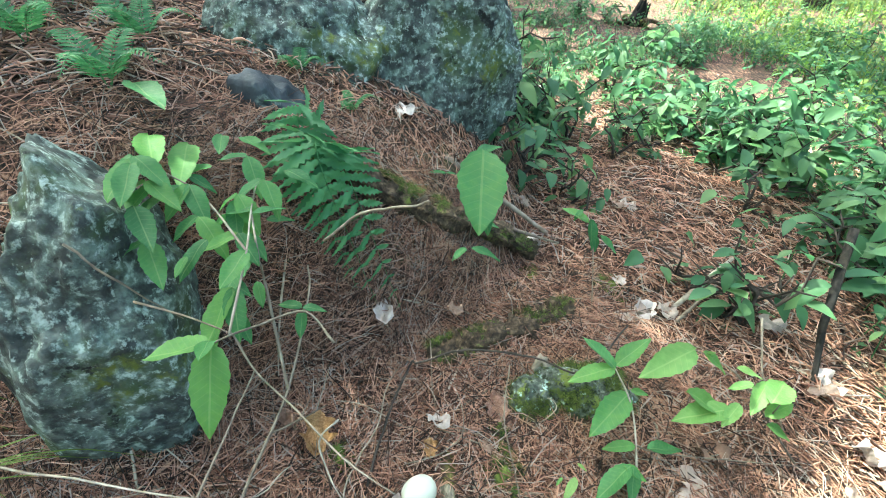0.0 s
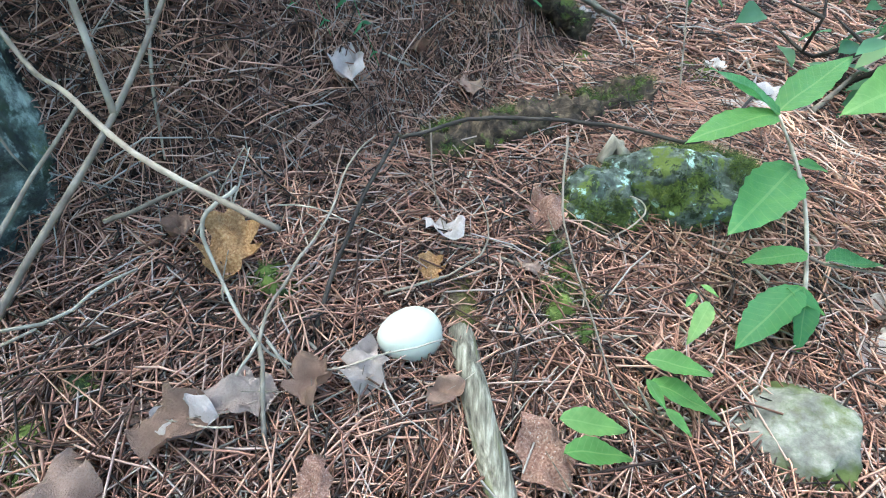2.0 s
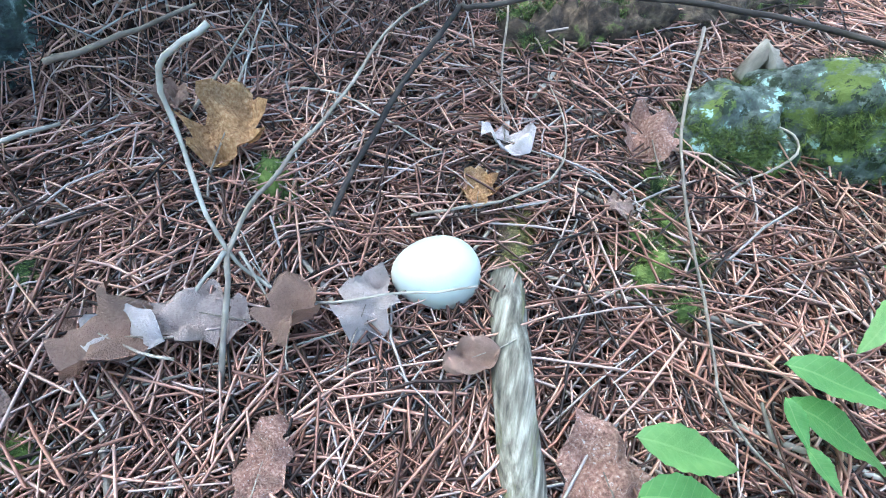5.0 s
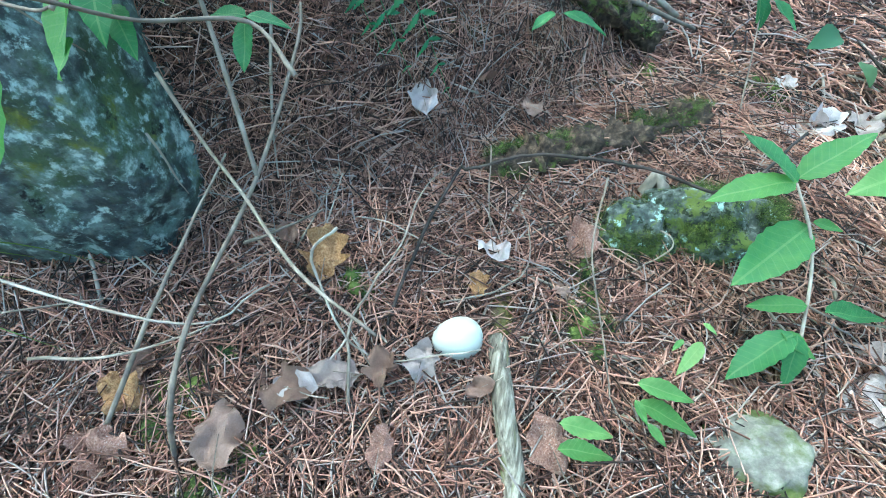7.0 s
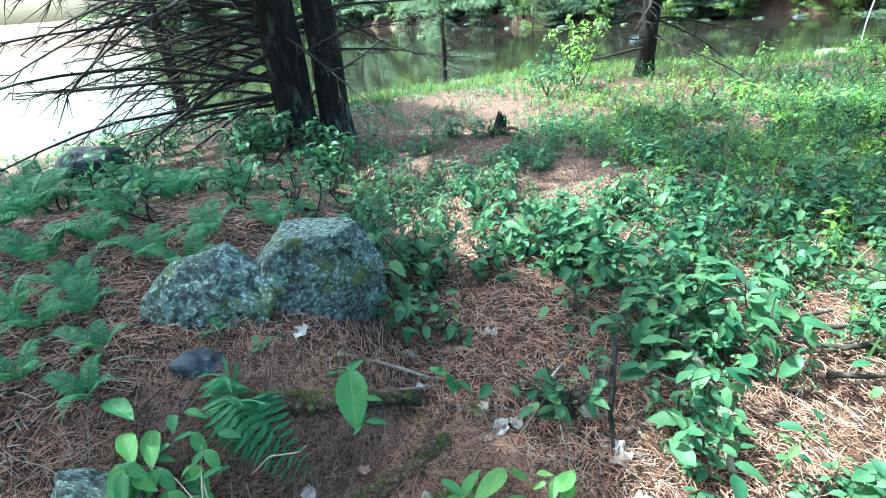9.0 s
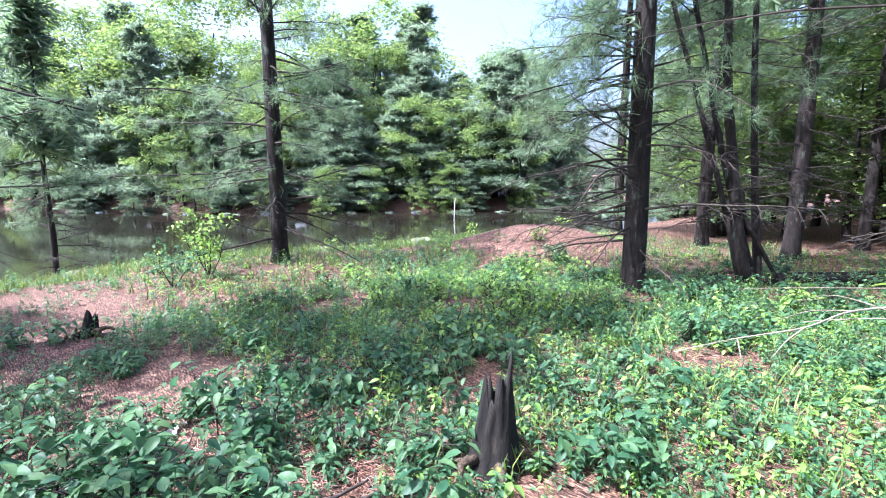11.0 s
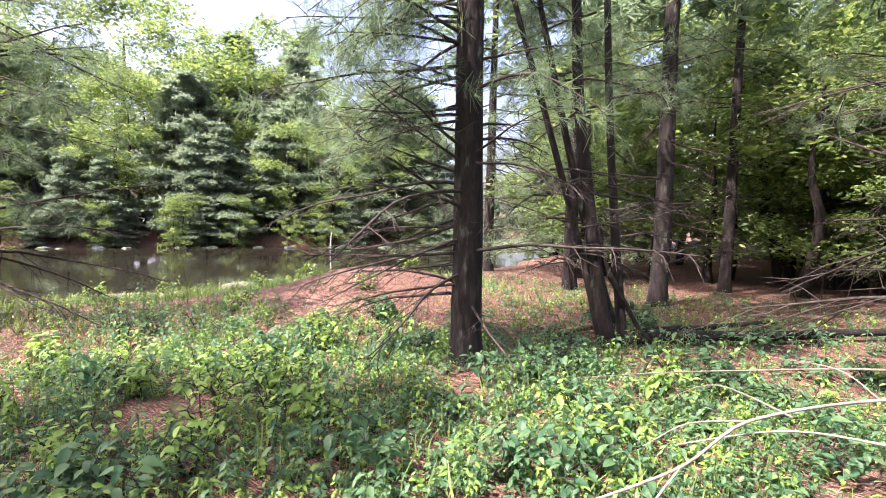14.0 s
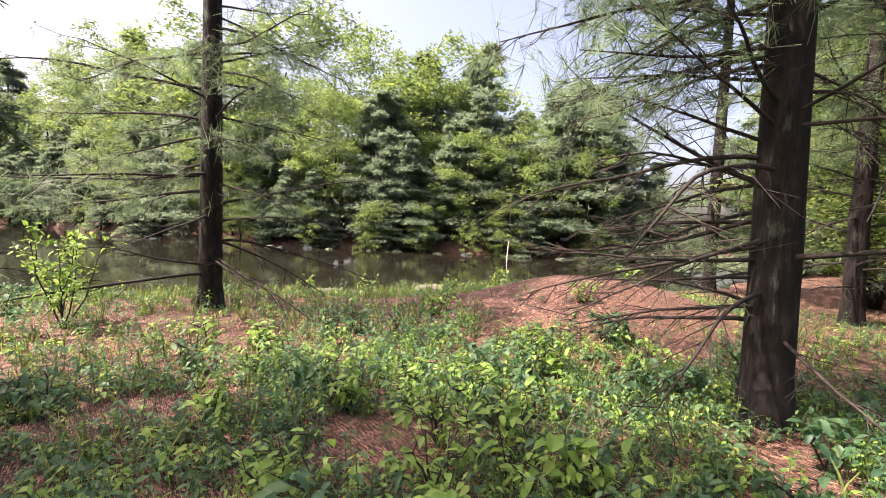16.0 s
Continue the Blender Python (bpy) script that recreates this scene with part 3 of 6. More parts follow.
# ---- trees ----
def sway(p0, p1, k, amp, seed, sag=0.0):
    """A wandering line from p0 to p1 of k points."""
    p0, p1 = np.asarray(p0, float), np.asarray(p1, float)
    out = []
    for i in range(k):
        u = i / (k - 1)
        p = p0 * (1 - u) + p1 * u
        w = amp * math.sin(math.pi * min(1, u * 1.0)) if amp else 0
        n = Vector((noise.noise(Vector((u * 2.2, seed, 0.3))), noise.noise(Vector((u * 2.2, seed, 5.3))), noise.noise(Vector((u * 2.2, seed, 9.3)))))
        out.append(p + np.array(n) * w * 2 + np.array((0, 0, -sag * 4 * u * (1 - u))))
    return np.array(out)


def limb(g, p0, way, length, r, seed, twigs=10, droop=0.25, tw_len=0.4):
    """A dead pine limb with forking twigs; returns its outer points."""
    way = np.asarray(way, float) / np.linalg.norm(way)
    k = 9
    pts, p, d = [np.asarray(p0, float)], np.asarray(p0, float), way.copy()
    for i in range(k):
        d = d + np.array((noise.noise(Vector((seed, i * 0.5, 1))), noise.noise(Vector((seed, i * 0.5, 4))), noise.noise(Vector((seed, i * 0.5, 8))) - droop * 0.35)) * 0.22
        d /= np.linalg.norm(d)
        p = p + d * length / k
        pts.append(p)
    pts = np.array(pts)
    g.tube(pts, np.linspace(r, r * 0.2, k + 1), 5, cap=False)
    ends = [pts[-1]]
    g.sub = Geo()
    r2 = random.Random(int(seed * 1000) + 3)
    for j in range(twigs):
        u = 0.2 + 0.8 * (j + r2.random()) / twigs
        i = min(int(u * k), k - 1)
        q = pts[i] + (pts[i + 1] - pts[i]) * (u * k - i)
        side = np.cross(d, (0, 0, 1)) * (1 if j % 2 else -1)
        w = d * r2.uniform(0.4, 1) + side * r2.uniform(0.3, 1.0) + np.array((0, 0, r2.uniform(-0.5, 0.35)))
        w /= np.linalg.norm(w)
        L = tw_len * r2.uniform(0.4, 1.2) * (1.15 - 0.5 * u)
        m = q + w * L * 0.5 + np.array((0, 0, r2.uniform(-0.04, 0.04)))
        e = q + w * L + np.array((r2.uniform(-.05, .05), r2.uniform(-.05, .05), r2.uniform(-0.12, 0.06)))
        g.sub.tube([q, m, e], [r * 0.3, r * 0.2, r * 0.08], 3, cap=False)
        for _ in range(2):
            w2 = w + np.array((r2.uniform(-0.9, 0.9), r2.uniform(-0.9, 0.9), r2.uniform(-0.6, 0.4)))
            g.sub.tube([m, m + w2 * L * 0.4], [r * 0.16, r * 0.06], 3, cap=False)
            ends.append(m + w2 * L * 0.4)
        ends.append(e)
    return np.array(ends)


def needle_tuft():
    """A brush of long soft needles, as narrow quads round +y."""
    v, q = [], []
    r2 = random.Random(5)
    for i in range(16):
        a, t = r2.uniform(0, 6.28), r2.uniform(0.15, 0.95)
        d = np.array((math.cos(a) * t, 1.0 - 0.5 * t, math.sin(a) * t))
        d /= np.linalg.norm(d)
        s = np.cross(d, (0.3, 0.2, 1.0))
        s = s / np.linalg.norm(s) * 0.012
        b = np.array((0, 0.12 * r2.random(), 0))
        L = r2.uniform(0.7, 1.1)
        n = len(v)
        v += [b - s, b + s, b + d * L + s * 0.5, b + d * L - s * 0.5]
        q.append((n, n + 1, n + 2, n + 3))
    return np.array(v), np.array(q)


TUFT = needle_tuft()


def far_tuft():
    """A coarse spray for crowns seen from far off."""
    v, q = [], []
    r2 = random.Random(6)
    for i in range(9):
        a, t = r2.uniform(0, 6.28), r2.uniform(0.2, 1.0)
        d = np.array((math.cos(a) * t, 0.9, math.sin(a) * t * 0.6))
        d /= np.linalg.norm(d)
        s = np.cross(d, (r2.uniform(-1, 1), 0.2, 1.0))
        s = s / np.linalg.norm(s) * 0.045
        n = len(v)
        v += [-s, s, d * 0.6 + s * 1.1, d * 0.6 - s * 1.1, d * r2.uniform(0.85, 1.1) + s * 0.2, d * r2.uniform(0.85, 1.1) - s * 0.2]
        q += [(n, n + 1, n + 2, n + 3), (n + 3, n + 2, n + 4, n + 5)]
    return np.array(v), np.array(q)


FAR_TUFT = far_tuft()


def tufts(points, size, seed=1, jitter=0.1, shape=None):
    r = np.random.default_rng(seed)
    n = len(points)
    p = np.asarray(points) + r.normal(0, jitter, (n, 3))
    tv, tq = shape or TUFT
    return repeat(tv, tq, poses(p, r.uniform(-0.7, 0.7, n), r.uniform(-0.7, 0.7, n), r.uniform(0, 6.28, n), size * r.uniform(0.7, 1.3, n)))


def bough_points(r, z0, z1, spread, count, per, taper=1.0):
    """Points on flat sprays along whorled boughs of a crown about the z axis."""
    pts = []
    for i in range(count):
        u = r.random()
        z = z0 + (z1 - z0) * u
        L = spread * (1 - 0.92 * u ** taper) * r.uniform(0.7, 1.1)
        a = r.uniform(0, 6.28)
        t = r.uniform(0.3, 1.0, per)
        w = r.normal(0, 0.16 * L, per) * t
        x = np.cos(a) * t * L - np.sin(a) * w
        y = np.sin(a) * t * L + np.cos(a) * w
        zz = z + 0.18 * L * t - 0.28 * L * t * t + r.normal(0, 0.06, per)
        pts.append(np.stack([x, y, zz], -1))
    return np.concatenate(pts)


def trunk(g, pts, radii, sides=20, rough=0.05):
    pts = np.asarray(pts, float)
    fine, rr = [], []
    for i in range(len(pts) - 1):
        k = max(2, int(np.linalg.norm(pts[i + 1] - pts[i]) / 0.25))
        for j in range(k):
            u = j / k
            fine.append(pts[i] * (1 - u) + pts[i + 1] * u)
            rr.append(radii[i] * (1 - u) + radii[i + 1] * u)
    fine.append(pts[-1])
    rr.append(radii[-1])
    g.tube(fine, rr, sides, rough)


def pine(name, x, y, r0, height, label, seed, lean=(0, 0), limbs=26, z_limb=(0.6, 5.0), reach=1.8, bias=None, green=(2.5, None), green_n=40, twin=None, crown=(5.0, 2.2, 26)):
    """A tall pine: tapered trunk with flared foot, dead lower limbs with twigs, and a needle crown."""
    z = float(hgt(x, y))
    t = tagged(base(name, x, y, z - 0.05), label, "pine tree")
    r2 = random.Random(seed)
    top = np.array((lean[0] * height, lean[1] * height, height))
    stems = [((0, 0, 0), top, r0)] + ([twin] if twin else [])
    for b, tp, r in stems:
        g = Geo()
        b, tp = np.array(b, float), np.array(tp, float)
        zs = (0, 0.15, 0.4, 1.2, height * 0.4, height * 0.75, height)
        pts = [b + (tp - b) * (q / height) + (np.array((noise.noise(Vector((q * 0.4, seed, 0))), noise.noise(Vector((q * 0.4, seed, 7))), 0)) * 0.07 * min(1, q)) for q in zs]
        trunk(g, pts, [r * 1.45, r * 1.2, r * 1.04, r, r * 0.78, r * 0.45, r * 0.08])
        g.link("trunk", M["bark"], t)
    ends = []
    for i in range(limbs):
        u = (i + r2.random()) / limbs
        q = z_limb[0] + (z_limb[1] - z_limb[0]) * u
        a = r2.uniform(0, 6.28)
        if bias is not None and r2.random() < 0.65:
            a = bias + r2.uniform(-0.9, 0.9)
        c = top * (q / height)
        g = Geo()
        L = reach * r2.uniform(0.55, 1.15)
        e = limb(g, c, (math.cos(a), math.sin(a), r2.uniform(-0.3, 0.42)), L, 0.010 + 0.006 * L, seed + i * 1.37, 12, 0.3, 0.5)
        g.link("limb", M["darktwig"], t)
        if q > green[0]:
            ends.append(e)
    if ends:
        v, q = tufts(np.concatenate(ends), 0.2, seed, 0.06)
        quads("needles", v, q, M["pinegreen"], t)
    rr = np.random.default_rng(seed)
    v, q = tufts(bough_points(rr, crown[0], height, crown[1], crown[2], 30) + np.array((lean[0], lean[1], 0)) * height * 0.7, 0.34, seed, 0.1, FAR_TUFT)
    quads("crown", v, q, M["pinegreen"], t)
    return t


pine("pine", 5.42, 8.0, 0.155, 12, "slender dark pine with long horizontal limbs on the pond side", 11, lean=(-0.01, 0.0), limbs=52, z_limb=(0.5, 6), reach=2.5, green=(1.6, None), crown=(6.5, 2.0, 12))
pine("pine", 8.08, 1.80, 0.165, 14, "thick dark pine with dead lower branches beside the needle mound", 12, lean=(-0.012, 0.008), limbs=60, z_limb=(0.7, 5), reach=2.0, bias=2.2, green=(2.6, None), crown=(6, 2.2, 44))
pine("pine", -0.75, 5.6, 0.24, 13, "pine with two dark trunks and sweeping dead branches", 13, lean=(-0.03, 0.0), limbs=95, z_limb=(0.4, 3.3), reach=3.0, bias=3.3, green=(2.6, None), twin=((0.47, 0.05, 0), (0.3, 0.5, 12), 0.195), crown=(5.8, 3.4, 62))
pine("pine", 13.3, 0.6, 0.16, 13, "upright pine trunk in the shaded wood", 14, limbs=30, z_limb=(0.8, 7), reach=1.8, green=(4, None))
pine("pine", 16.2, -0.4, 0.12, 12, "thin pine in the shaded wood", 15, limbs=24, z_limb=(0.8, 7), reach=1.6, green=(4, None))
pine("pine", 14.2, 2.6, 0.15, 12, "pine behind the needle mound", 16, limbs=26, z_limb=(0.6, 7), reach=2.6, green=(0.8, None))
pine("pine", 16.3, 5.8, 0.15, 12, "pine with soft green boughs near the pond edge", 20, limbs=40, z_limb=(0.4, 7), reach=2.8, green=(0.3, None))
pine("pine", 12.4, -2.6, 0.11, 12, "thin pine in the shaded wood", 21, limbs=30, z_limb=(0.6, 6), reach=1.6, green=(3, None))
pine("pine", 18.0, 1.4, 0.12, 12, "thin pine in the shaded wood", 22, limbs=30, z_limb=(0.6, 7), reach=2.0, green=(1.5, None))
pine("pine", 11.2, -4.8, 0.13, 12, "thin pine in the shaded wood", 23, limbs=30, z_limb=(0.6, 6), reach=1.8, green=(3, None))
pine("pine", 2.2, 12.2, 0.06, 6, "small bare pine near the water", 24, limbs=26, z_limb=(0.3, 4), reach=1.2, green=(2, None), crown=(3, 1.2, 20))
pine("pine", -3.2, 8.6, 0.1, 8, "small dark pine near the water", 25, limbs=26, z_limb=(0.3, 4), reach=1.5, green=(2, None), crown=(3, 2.4, 70))


# added outside the view; its crown only dapples the sun on the bank
pine("pine", -5.0, 4.2, 0.18, 10.8, "tall unseen pine added to shade the fern bank", 26, limbs=8, z_limb=(2.5, 5), reach=1.8, green=(2.5, None), crown=(4.2, 2.0, 44))


# second unseen pine, added to throw shade over the boulder and egg
pine("pine", -4.4, 1.7, 0.18, 10.5, "tall unseen pine added to shade the boulder", 27, limbs=8, z_limb=(2.5, 5), reach=1.8, green=(2.5, None), crown=(4.0, 2.3, 66))


def old_pine(x, y, r):
    """A big pine with deep plates of bark, seen from close by."""
    t = tagged(base("old_pine", x, y, float(hgt(x, y)) - 0.05), "thick old pine with deeply plated sunlit bark", "pine tree")
    n, k = 200, 200
    v = []
    for i in range(k + 1):
        z = 5.0 * i / k
        rr = r * (1 + 0.45 * math.exp(-z * 3.2) - 0.035 * z)
        cx = 0.03 * z
        for j in range(n):
            a = 6.283 * j / n
            c = Vector((math.cos(a) * r, math.sin(a) * r, z))
            w = 0.05 * noise.noise(c * 7)
            d = noise.voronoi(Vector((c.x * 24 + w * 42 + 0.7 * noise.noise(c * 21), c.y * 24 + w * 36, z * 5.0 + 1.6 * noise.noise(c * 6))))[0]
            e = min(1.0, (d[1] - d[0]) / 0.12)
            q = rr + 0.030 * (e - 0.8) + 0.012 * noise.noise(c * 24) + 0.012 * noise.noise(Vector((c.x * 50, c.y * 50, z * 30)))
            v.append((q * math.cos(a) + cx, q * math.sin(a), z))
    f = [(i * n + j, i * n + (j + 1) % n, (i + 1) * n + (j + 1) % n, (i + 1) * n + j) for i in range(k) for j in range(n)]
    quads("trunk", v, f, M["oldbark"], t)
    g = Geo()
    g.tube([(0.15, 0, 4.9), (0.3, 0.1, 9), (0.3, 0.1, 14)], [r * 0.82, r * 0.5, 0.05], 14, 0.1)
    g.link("upper_trunk", M["bark"], t)
    r2 = random.Random(4)
    for i, (z, a, L, el) in enumerate(((2.1, 1.25, 0.6, 0.15), (2.75, 1.9, 2.4, 0.05), (3.4, 1.3, 2.0, 0.1), (1.5, 1.0, 1.2, -0.2), (3.0, 0.5, 1.8, 0.2), (3.8, 2.4, 2.0, 0.2), (1.9, 0.6, 1.5, -0.3))):
        g = Geo()
        limb(g, (r * 0.8 * math.cos(a), r * 0.8 * math.sin(a), z), (math.cos(a), math.sin(a), el), L, 0.013, 300 + i, 12, 0.25, 0.5)
        g.link("limb", M["darktwig"], t)
    rr = np.random.default_rng(17)
    cv, cq = tufts(bough_points(rr, 6.5, 14, 2.4, 60, 30), 0.34, 17, 0.1, FAR_TUFT)
    quads("crown", cv, cq, M["pinegreen"], t)


old_pine(5.62, -1.85, 0.29)


def far_tree(name, kind, seed, label):
    t = tagged(base(name), label, "tree", "trees across the pond")
    rr = np.random.default_rng(seed)
    g = Geo()
    H = 11.0
    g.tube(sway((0, 0, -0.5), (rr.normal(0, 0.3), rr.normal(0, 0.3), H * (0.9 if kind == "pine" else 0.72)), 8, 0.3, seed), np.linspace(0.2, 0.03, 8), 7)
    g.link("trunk", M["bark"], t)
    if kind == "pine":
        # separate whorls of flat, drooping sprays with gaps between them
        p = []
        z = 0.6
        while z < H:
            u = z / H
            for k in range(rr.integers(4, 7)):
                L = 3.4 * (1 - 0.85 * u ** 1.3) * rr.uniform(0.45, 1.2)
                a, m = rr.uniform(0, 6.28), int(34 + 30 * L)
                t2 = rr.uniform(0.2, 1.0, m) ** 0.7
                w = rr.normal(0, 0.2 * L, m) * t2
                dz = z + rr.uniform(-0.25, 0.25) + L * (0.22 * t2 - 0.26 * t2 * t2) + rr.normal(0, 0.07, m)
                p.append(np.stack([np.cos(a) * t2 * L - np.sin(a) * w, np.sin(a) * t2 * L + np.cos(a) * w, dz], -1))
            z += rr.uniform(0.45, 0.85)
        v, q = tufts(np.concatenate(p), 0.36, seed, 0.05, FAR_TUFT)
        quads("crown", v, q, M["hazypine"], t)
    else:
        # rounded masses of leaves of many sizes on spreading limbs
        p = []
        for k in range(46):
            a, u = rr.uniform(0, 6.28), rr.random()
            reach = (0.6 + 2.7 * math.sin(math.pi * (0.1 + 0.85 * u))) * rr.uniform(0.3, 1.0)
            c = np.array((math.cos(a) * reach, math.sin(a) * reach, H * (0.12 + 0.88 * u)))
            size = rr.uniform(0.35, 0.95)
            m = int(190 * size)
            d = rr.normal(0, 1, (m, 3))
            d = d / np.linalg.norm(d, axis=1)[:, None] * size * (rr.random((m, 1)) ** 0.45)
            p.append(c + d * (1.15, 1.15, 0.75))
        p = np.concatenate(p)
        n = len(p)
        lv, lq = leaf_shape(1, 0.7, 2, 0.2, 0.2)
        v, q = repeat(lv, lq, poses(p, rr.uniform(-1, 1, n), rr.uniform(-1, 1, n), rr.uniform(0, 6.28, n), rr.uniform(0.12, 0.26, n)))
        quads("crown", v, q, M["broad"], t)
    return t


def far_woods():
    kinds = [far_tree("far_pine", "pine", 1, "dense green pine on the far bank"), far_tree("far_pine", "pine", 2, "dense green pine on the far bank"),
             far_tree("broadleaf_tree", "broad", 3, "light green broadleaf tree on the far bank"), far_tree("broadleaf_tree", "broad", 4, "light green broadleaf tree on the far bank")]
    r2 = random.Random(3)
    first = [True] * 4
    spots = []
    for row, (d, step, hs) in enumerate(((0.4, 1.5, 0.3), (2.0, 1.9, 0.6), (4.5, 2.2, 0.85), (8, 2.6, 1.05), (12, 3.0, 1.2), (17, 3.6, 1.4))):
        x = -34.0
        while x < 40:
            px = x + r2.uniform(-1, 1)
            spots.append((px, float(np.interp(px, FAR_X, FAR_Y)) + d * 1.2 + r2.uniform(-1.2, 1.2), hs * r2.uniform(0.74, 1.4)))
            x += step * r2.uniform(0.7, 1.3)
    # the wood to the east, beyond the shaded pines
    for i in range(30):
        spots.append((r2.uniform(22, 38), r2.uniform(-16, 9), r2.uniform(0.5, 1.15)))
    for i in range(22):
        a = r2.uniform(0, 6.28)
        spots.append((-6 + 14 * math.cos(a) - 8, -14 + 9 * math.sin(a), r2.uniform(0.9, 1.2)))
    # sunlit understory behind the shaded pines
    low = [(r2.uniform(15, 23), r2.uniform(-9, 3), r2.uniform(0.35, 0.6)) for i in range(22)]
    low += [(r2.uniform(17, 23), r2.uniform(-5, 4.2), r2.uniform(0.6, 0.95)) for i in range(12)]
    for x, y, s in spots + low:
        k = r2.choice((2, 3)) if (x, y, s) in low else r2.choice((0, 1, 2, 3, 0, 3, 1, 2))
        m = pose(x, y, float(hgt(x, y)), 0, 0, r2.uniform(0, 360)) @ Matrix.Scale(s, 4)
        if first[k]:
            kinds[k].matrix_world = m
            first[k] = False
        else:
            c = copy_thing(kinds[k], m)
            w = r2.uniform(1.0, 1.5)
            c.scale = (s * w, s * w, s)


far_woods()

# ---- egg ----
def egg():
    bm = bmesh.new()
    bmesh.ops.create_uvsphere(bm, u_segments=40, v_segments=24, radius=1)
    for v in bm.verts:
        k = 1 - 0.13 * v.co.z
        v.co = (v.co.x * 0.0285 * k, v.co.y * 0.0285 * k, v.co.z * 0.0348)
    me = bpy.data.meshes.new("egg")
    bm.to_mesh(me)
    bm.free()
    me.materials.append(M["egg"])
    me.polygons.foreach_set("use_smooth", [True] * len(me.polygons))
    ob = new("egg", me)
    ob.matrix_world = pose(-0.008, -0.068, 0.031, 80, 0, -65)
    return tagged(ob, "large cream white egg lying on pine needles", "egg")


egg()


# ---- twigs, saplings, leaves ----
def clear(p, gap=0.0):
    """The point p, brought forward out of the bank and the near boulder where it lies inside one."""
    p, c = np.asarray(p, float), np.array((0.05, -0.45, 0.95))
    if not (-1.2 < p[0] < 0.5 and -0.3 < p[1] < 1.9):
        return p
    cx, cy, cz, ax, ay, az = NEAR_ROCK
    for u in np.linspace(0, 0.7, 36):
        q = p + (c - p) * u
        rock_gap = ((q[0] - cx) / ax) ** 2 + ((q[1] - cy) / ay) ** 2 + ((q[2] - cz) / az) ** 2
        if q[2] >= float(hgt(q[0], q[1])) + gap and rock_gap > 1.25:
            return q
    return p


def smooth_line(pts, k=5):
    """A line through all the points, rounded."""
    p = np.asarray(pts, float)
    if len(p) < 3:
        return np.array([p[0] * (1 - u) + p[-1] * u for u in np.linspace(0, 1, 6)])
    e = np.vstack([2 * p[0] - p[1], p, 2 * p[-1] - p[-2]])
    out = []
    for i in range(1, len(e) - 2):
        a, b, c, d = e[i - 1], e[i], e[i + 1], e[i + 2]
        for u in np.arange(k) / k:
            out.append(0.5 * (2 * b + (c - a) * u + (2 * a - 5 * b + 4 * c - d) * u * u + (3 * b - a - 3 * c + d) * u ** 3))
    return np.array(out + [p[-1]])


def knobbly(line, r0, r1, amp=0.18):
    n = len(line)
    return [(r0 + (r1 - r0) * i / (n - 1)) * (1 + amp * noise.noise(Vector((i * 0.9, line[0][0] * 9, line[0][1] * 9)))) for i in range(n)]


def twig(pts, r0, r1, label, material="twig", name="twig"):
    pts = [clear(q) for q in pts]
    line = smooth_line(pts)
    o = line[0].copy()
    g = Geo()
    wob = np.array([[noise.noise(Vector((i * 0.5, k * 3.1, o[0] * 20))) for k in range(3)] for i in range(len(line))]) * min(0.004, r0 * 1.2)
    g.tube(line - o + wob, knobbly(line, r0, r1), 8 if r0 > 0.006 else 6, 0.15)
    ob = g.link(name, M[material])
    ob.location = o
    cat = {"twig": "twig", "stick": "stick"}.get(name, "branch")
    return tagged(ob, label, cat)


LEAVES = []
for n, (w, dr, fo) in enumerate(((0.5, 0.18, 0.35), (0.5, 0.3, 0.2), (0.5, 0.05, 0.45))):
    lv, lq = leaf_shape(1.0, w, 14, dr, fo, teeth=0.05)
    tmp = quads("leaf", lv, lq, M["leaf"])
    LEAVES.append(tmp.data)
    bpy.data.objects.remove(tmp)
YLEAVES = []
for me in LEAVES:
    c = me.copy()
    c.materials[0] = M["sapleaf"]
    YLEAVES.append(c)


def sapling(p, label):
    p = (p[0], p[1], float(hgt(p[0], p[1])))
    return tagged(base("sapling", *p), label, "sapling")


def stem(thing, pts, r):
    pts = [clear(q, 0.03 if k else -0.02) for k, q in enumerate(pts)]
    line = smooth_line(pts)
    g = Geo()
    g.tube(line - np.array(thing.matrix_world.translation), knobbly(line, r, r * 0.55), 6, 0.1)
    return g.link("stem", M["twig"], thing)


leaf_count = [0]


def leaf(thing, b, t, wide=0.5, material="leaf"):
    """A leaf from its foot b to its tip t."""
    shift = clear(b, 0.06) - np.asarray(b, float)
    b, t = Vector(b) + Vector(shift), Vector(t) + Vector(shift)
    leaf_count[0] += 1
    me = (YLEAVES if material == "yleaf" else LEAVES)[leaf_count[0] % 3]
    y = (t - b).normalized()
    x = y.cross(Vector((0, 0, 1)))
    x = x.normalized() if x.length > 0.05 else Vector((1, 0, 0))
    z = x.cross(y)
    a = 0.5 * noise.noise(Vector((leaf_count[0] * 0.7, 0, 3)))
    x, z = x * math.cos(a) + z * math.sin(a), z * math.cos(a) - x * math.sin(a)
    L = (t - b).length
    m = Matrix((x, y, z)).transposed().to_4x4() @ Matrix.Diagonal((L * wide / 0.5 * 0.95, L, L, 1))
    m.translation = b - Vector(thing.location)
    ob = new("leaf", me)
    ob.parent = thing
    ob.matrix_local = m
    return ob


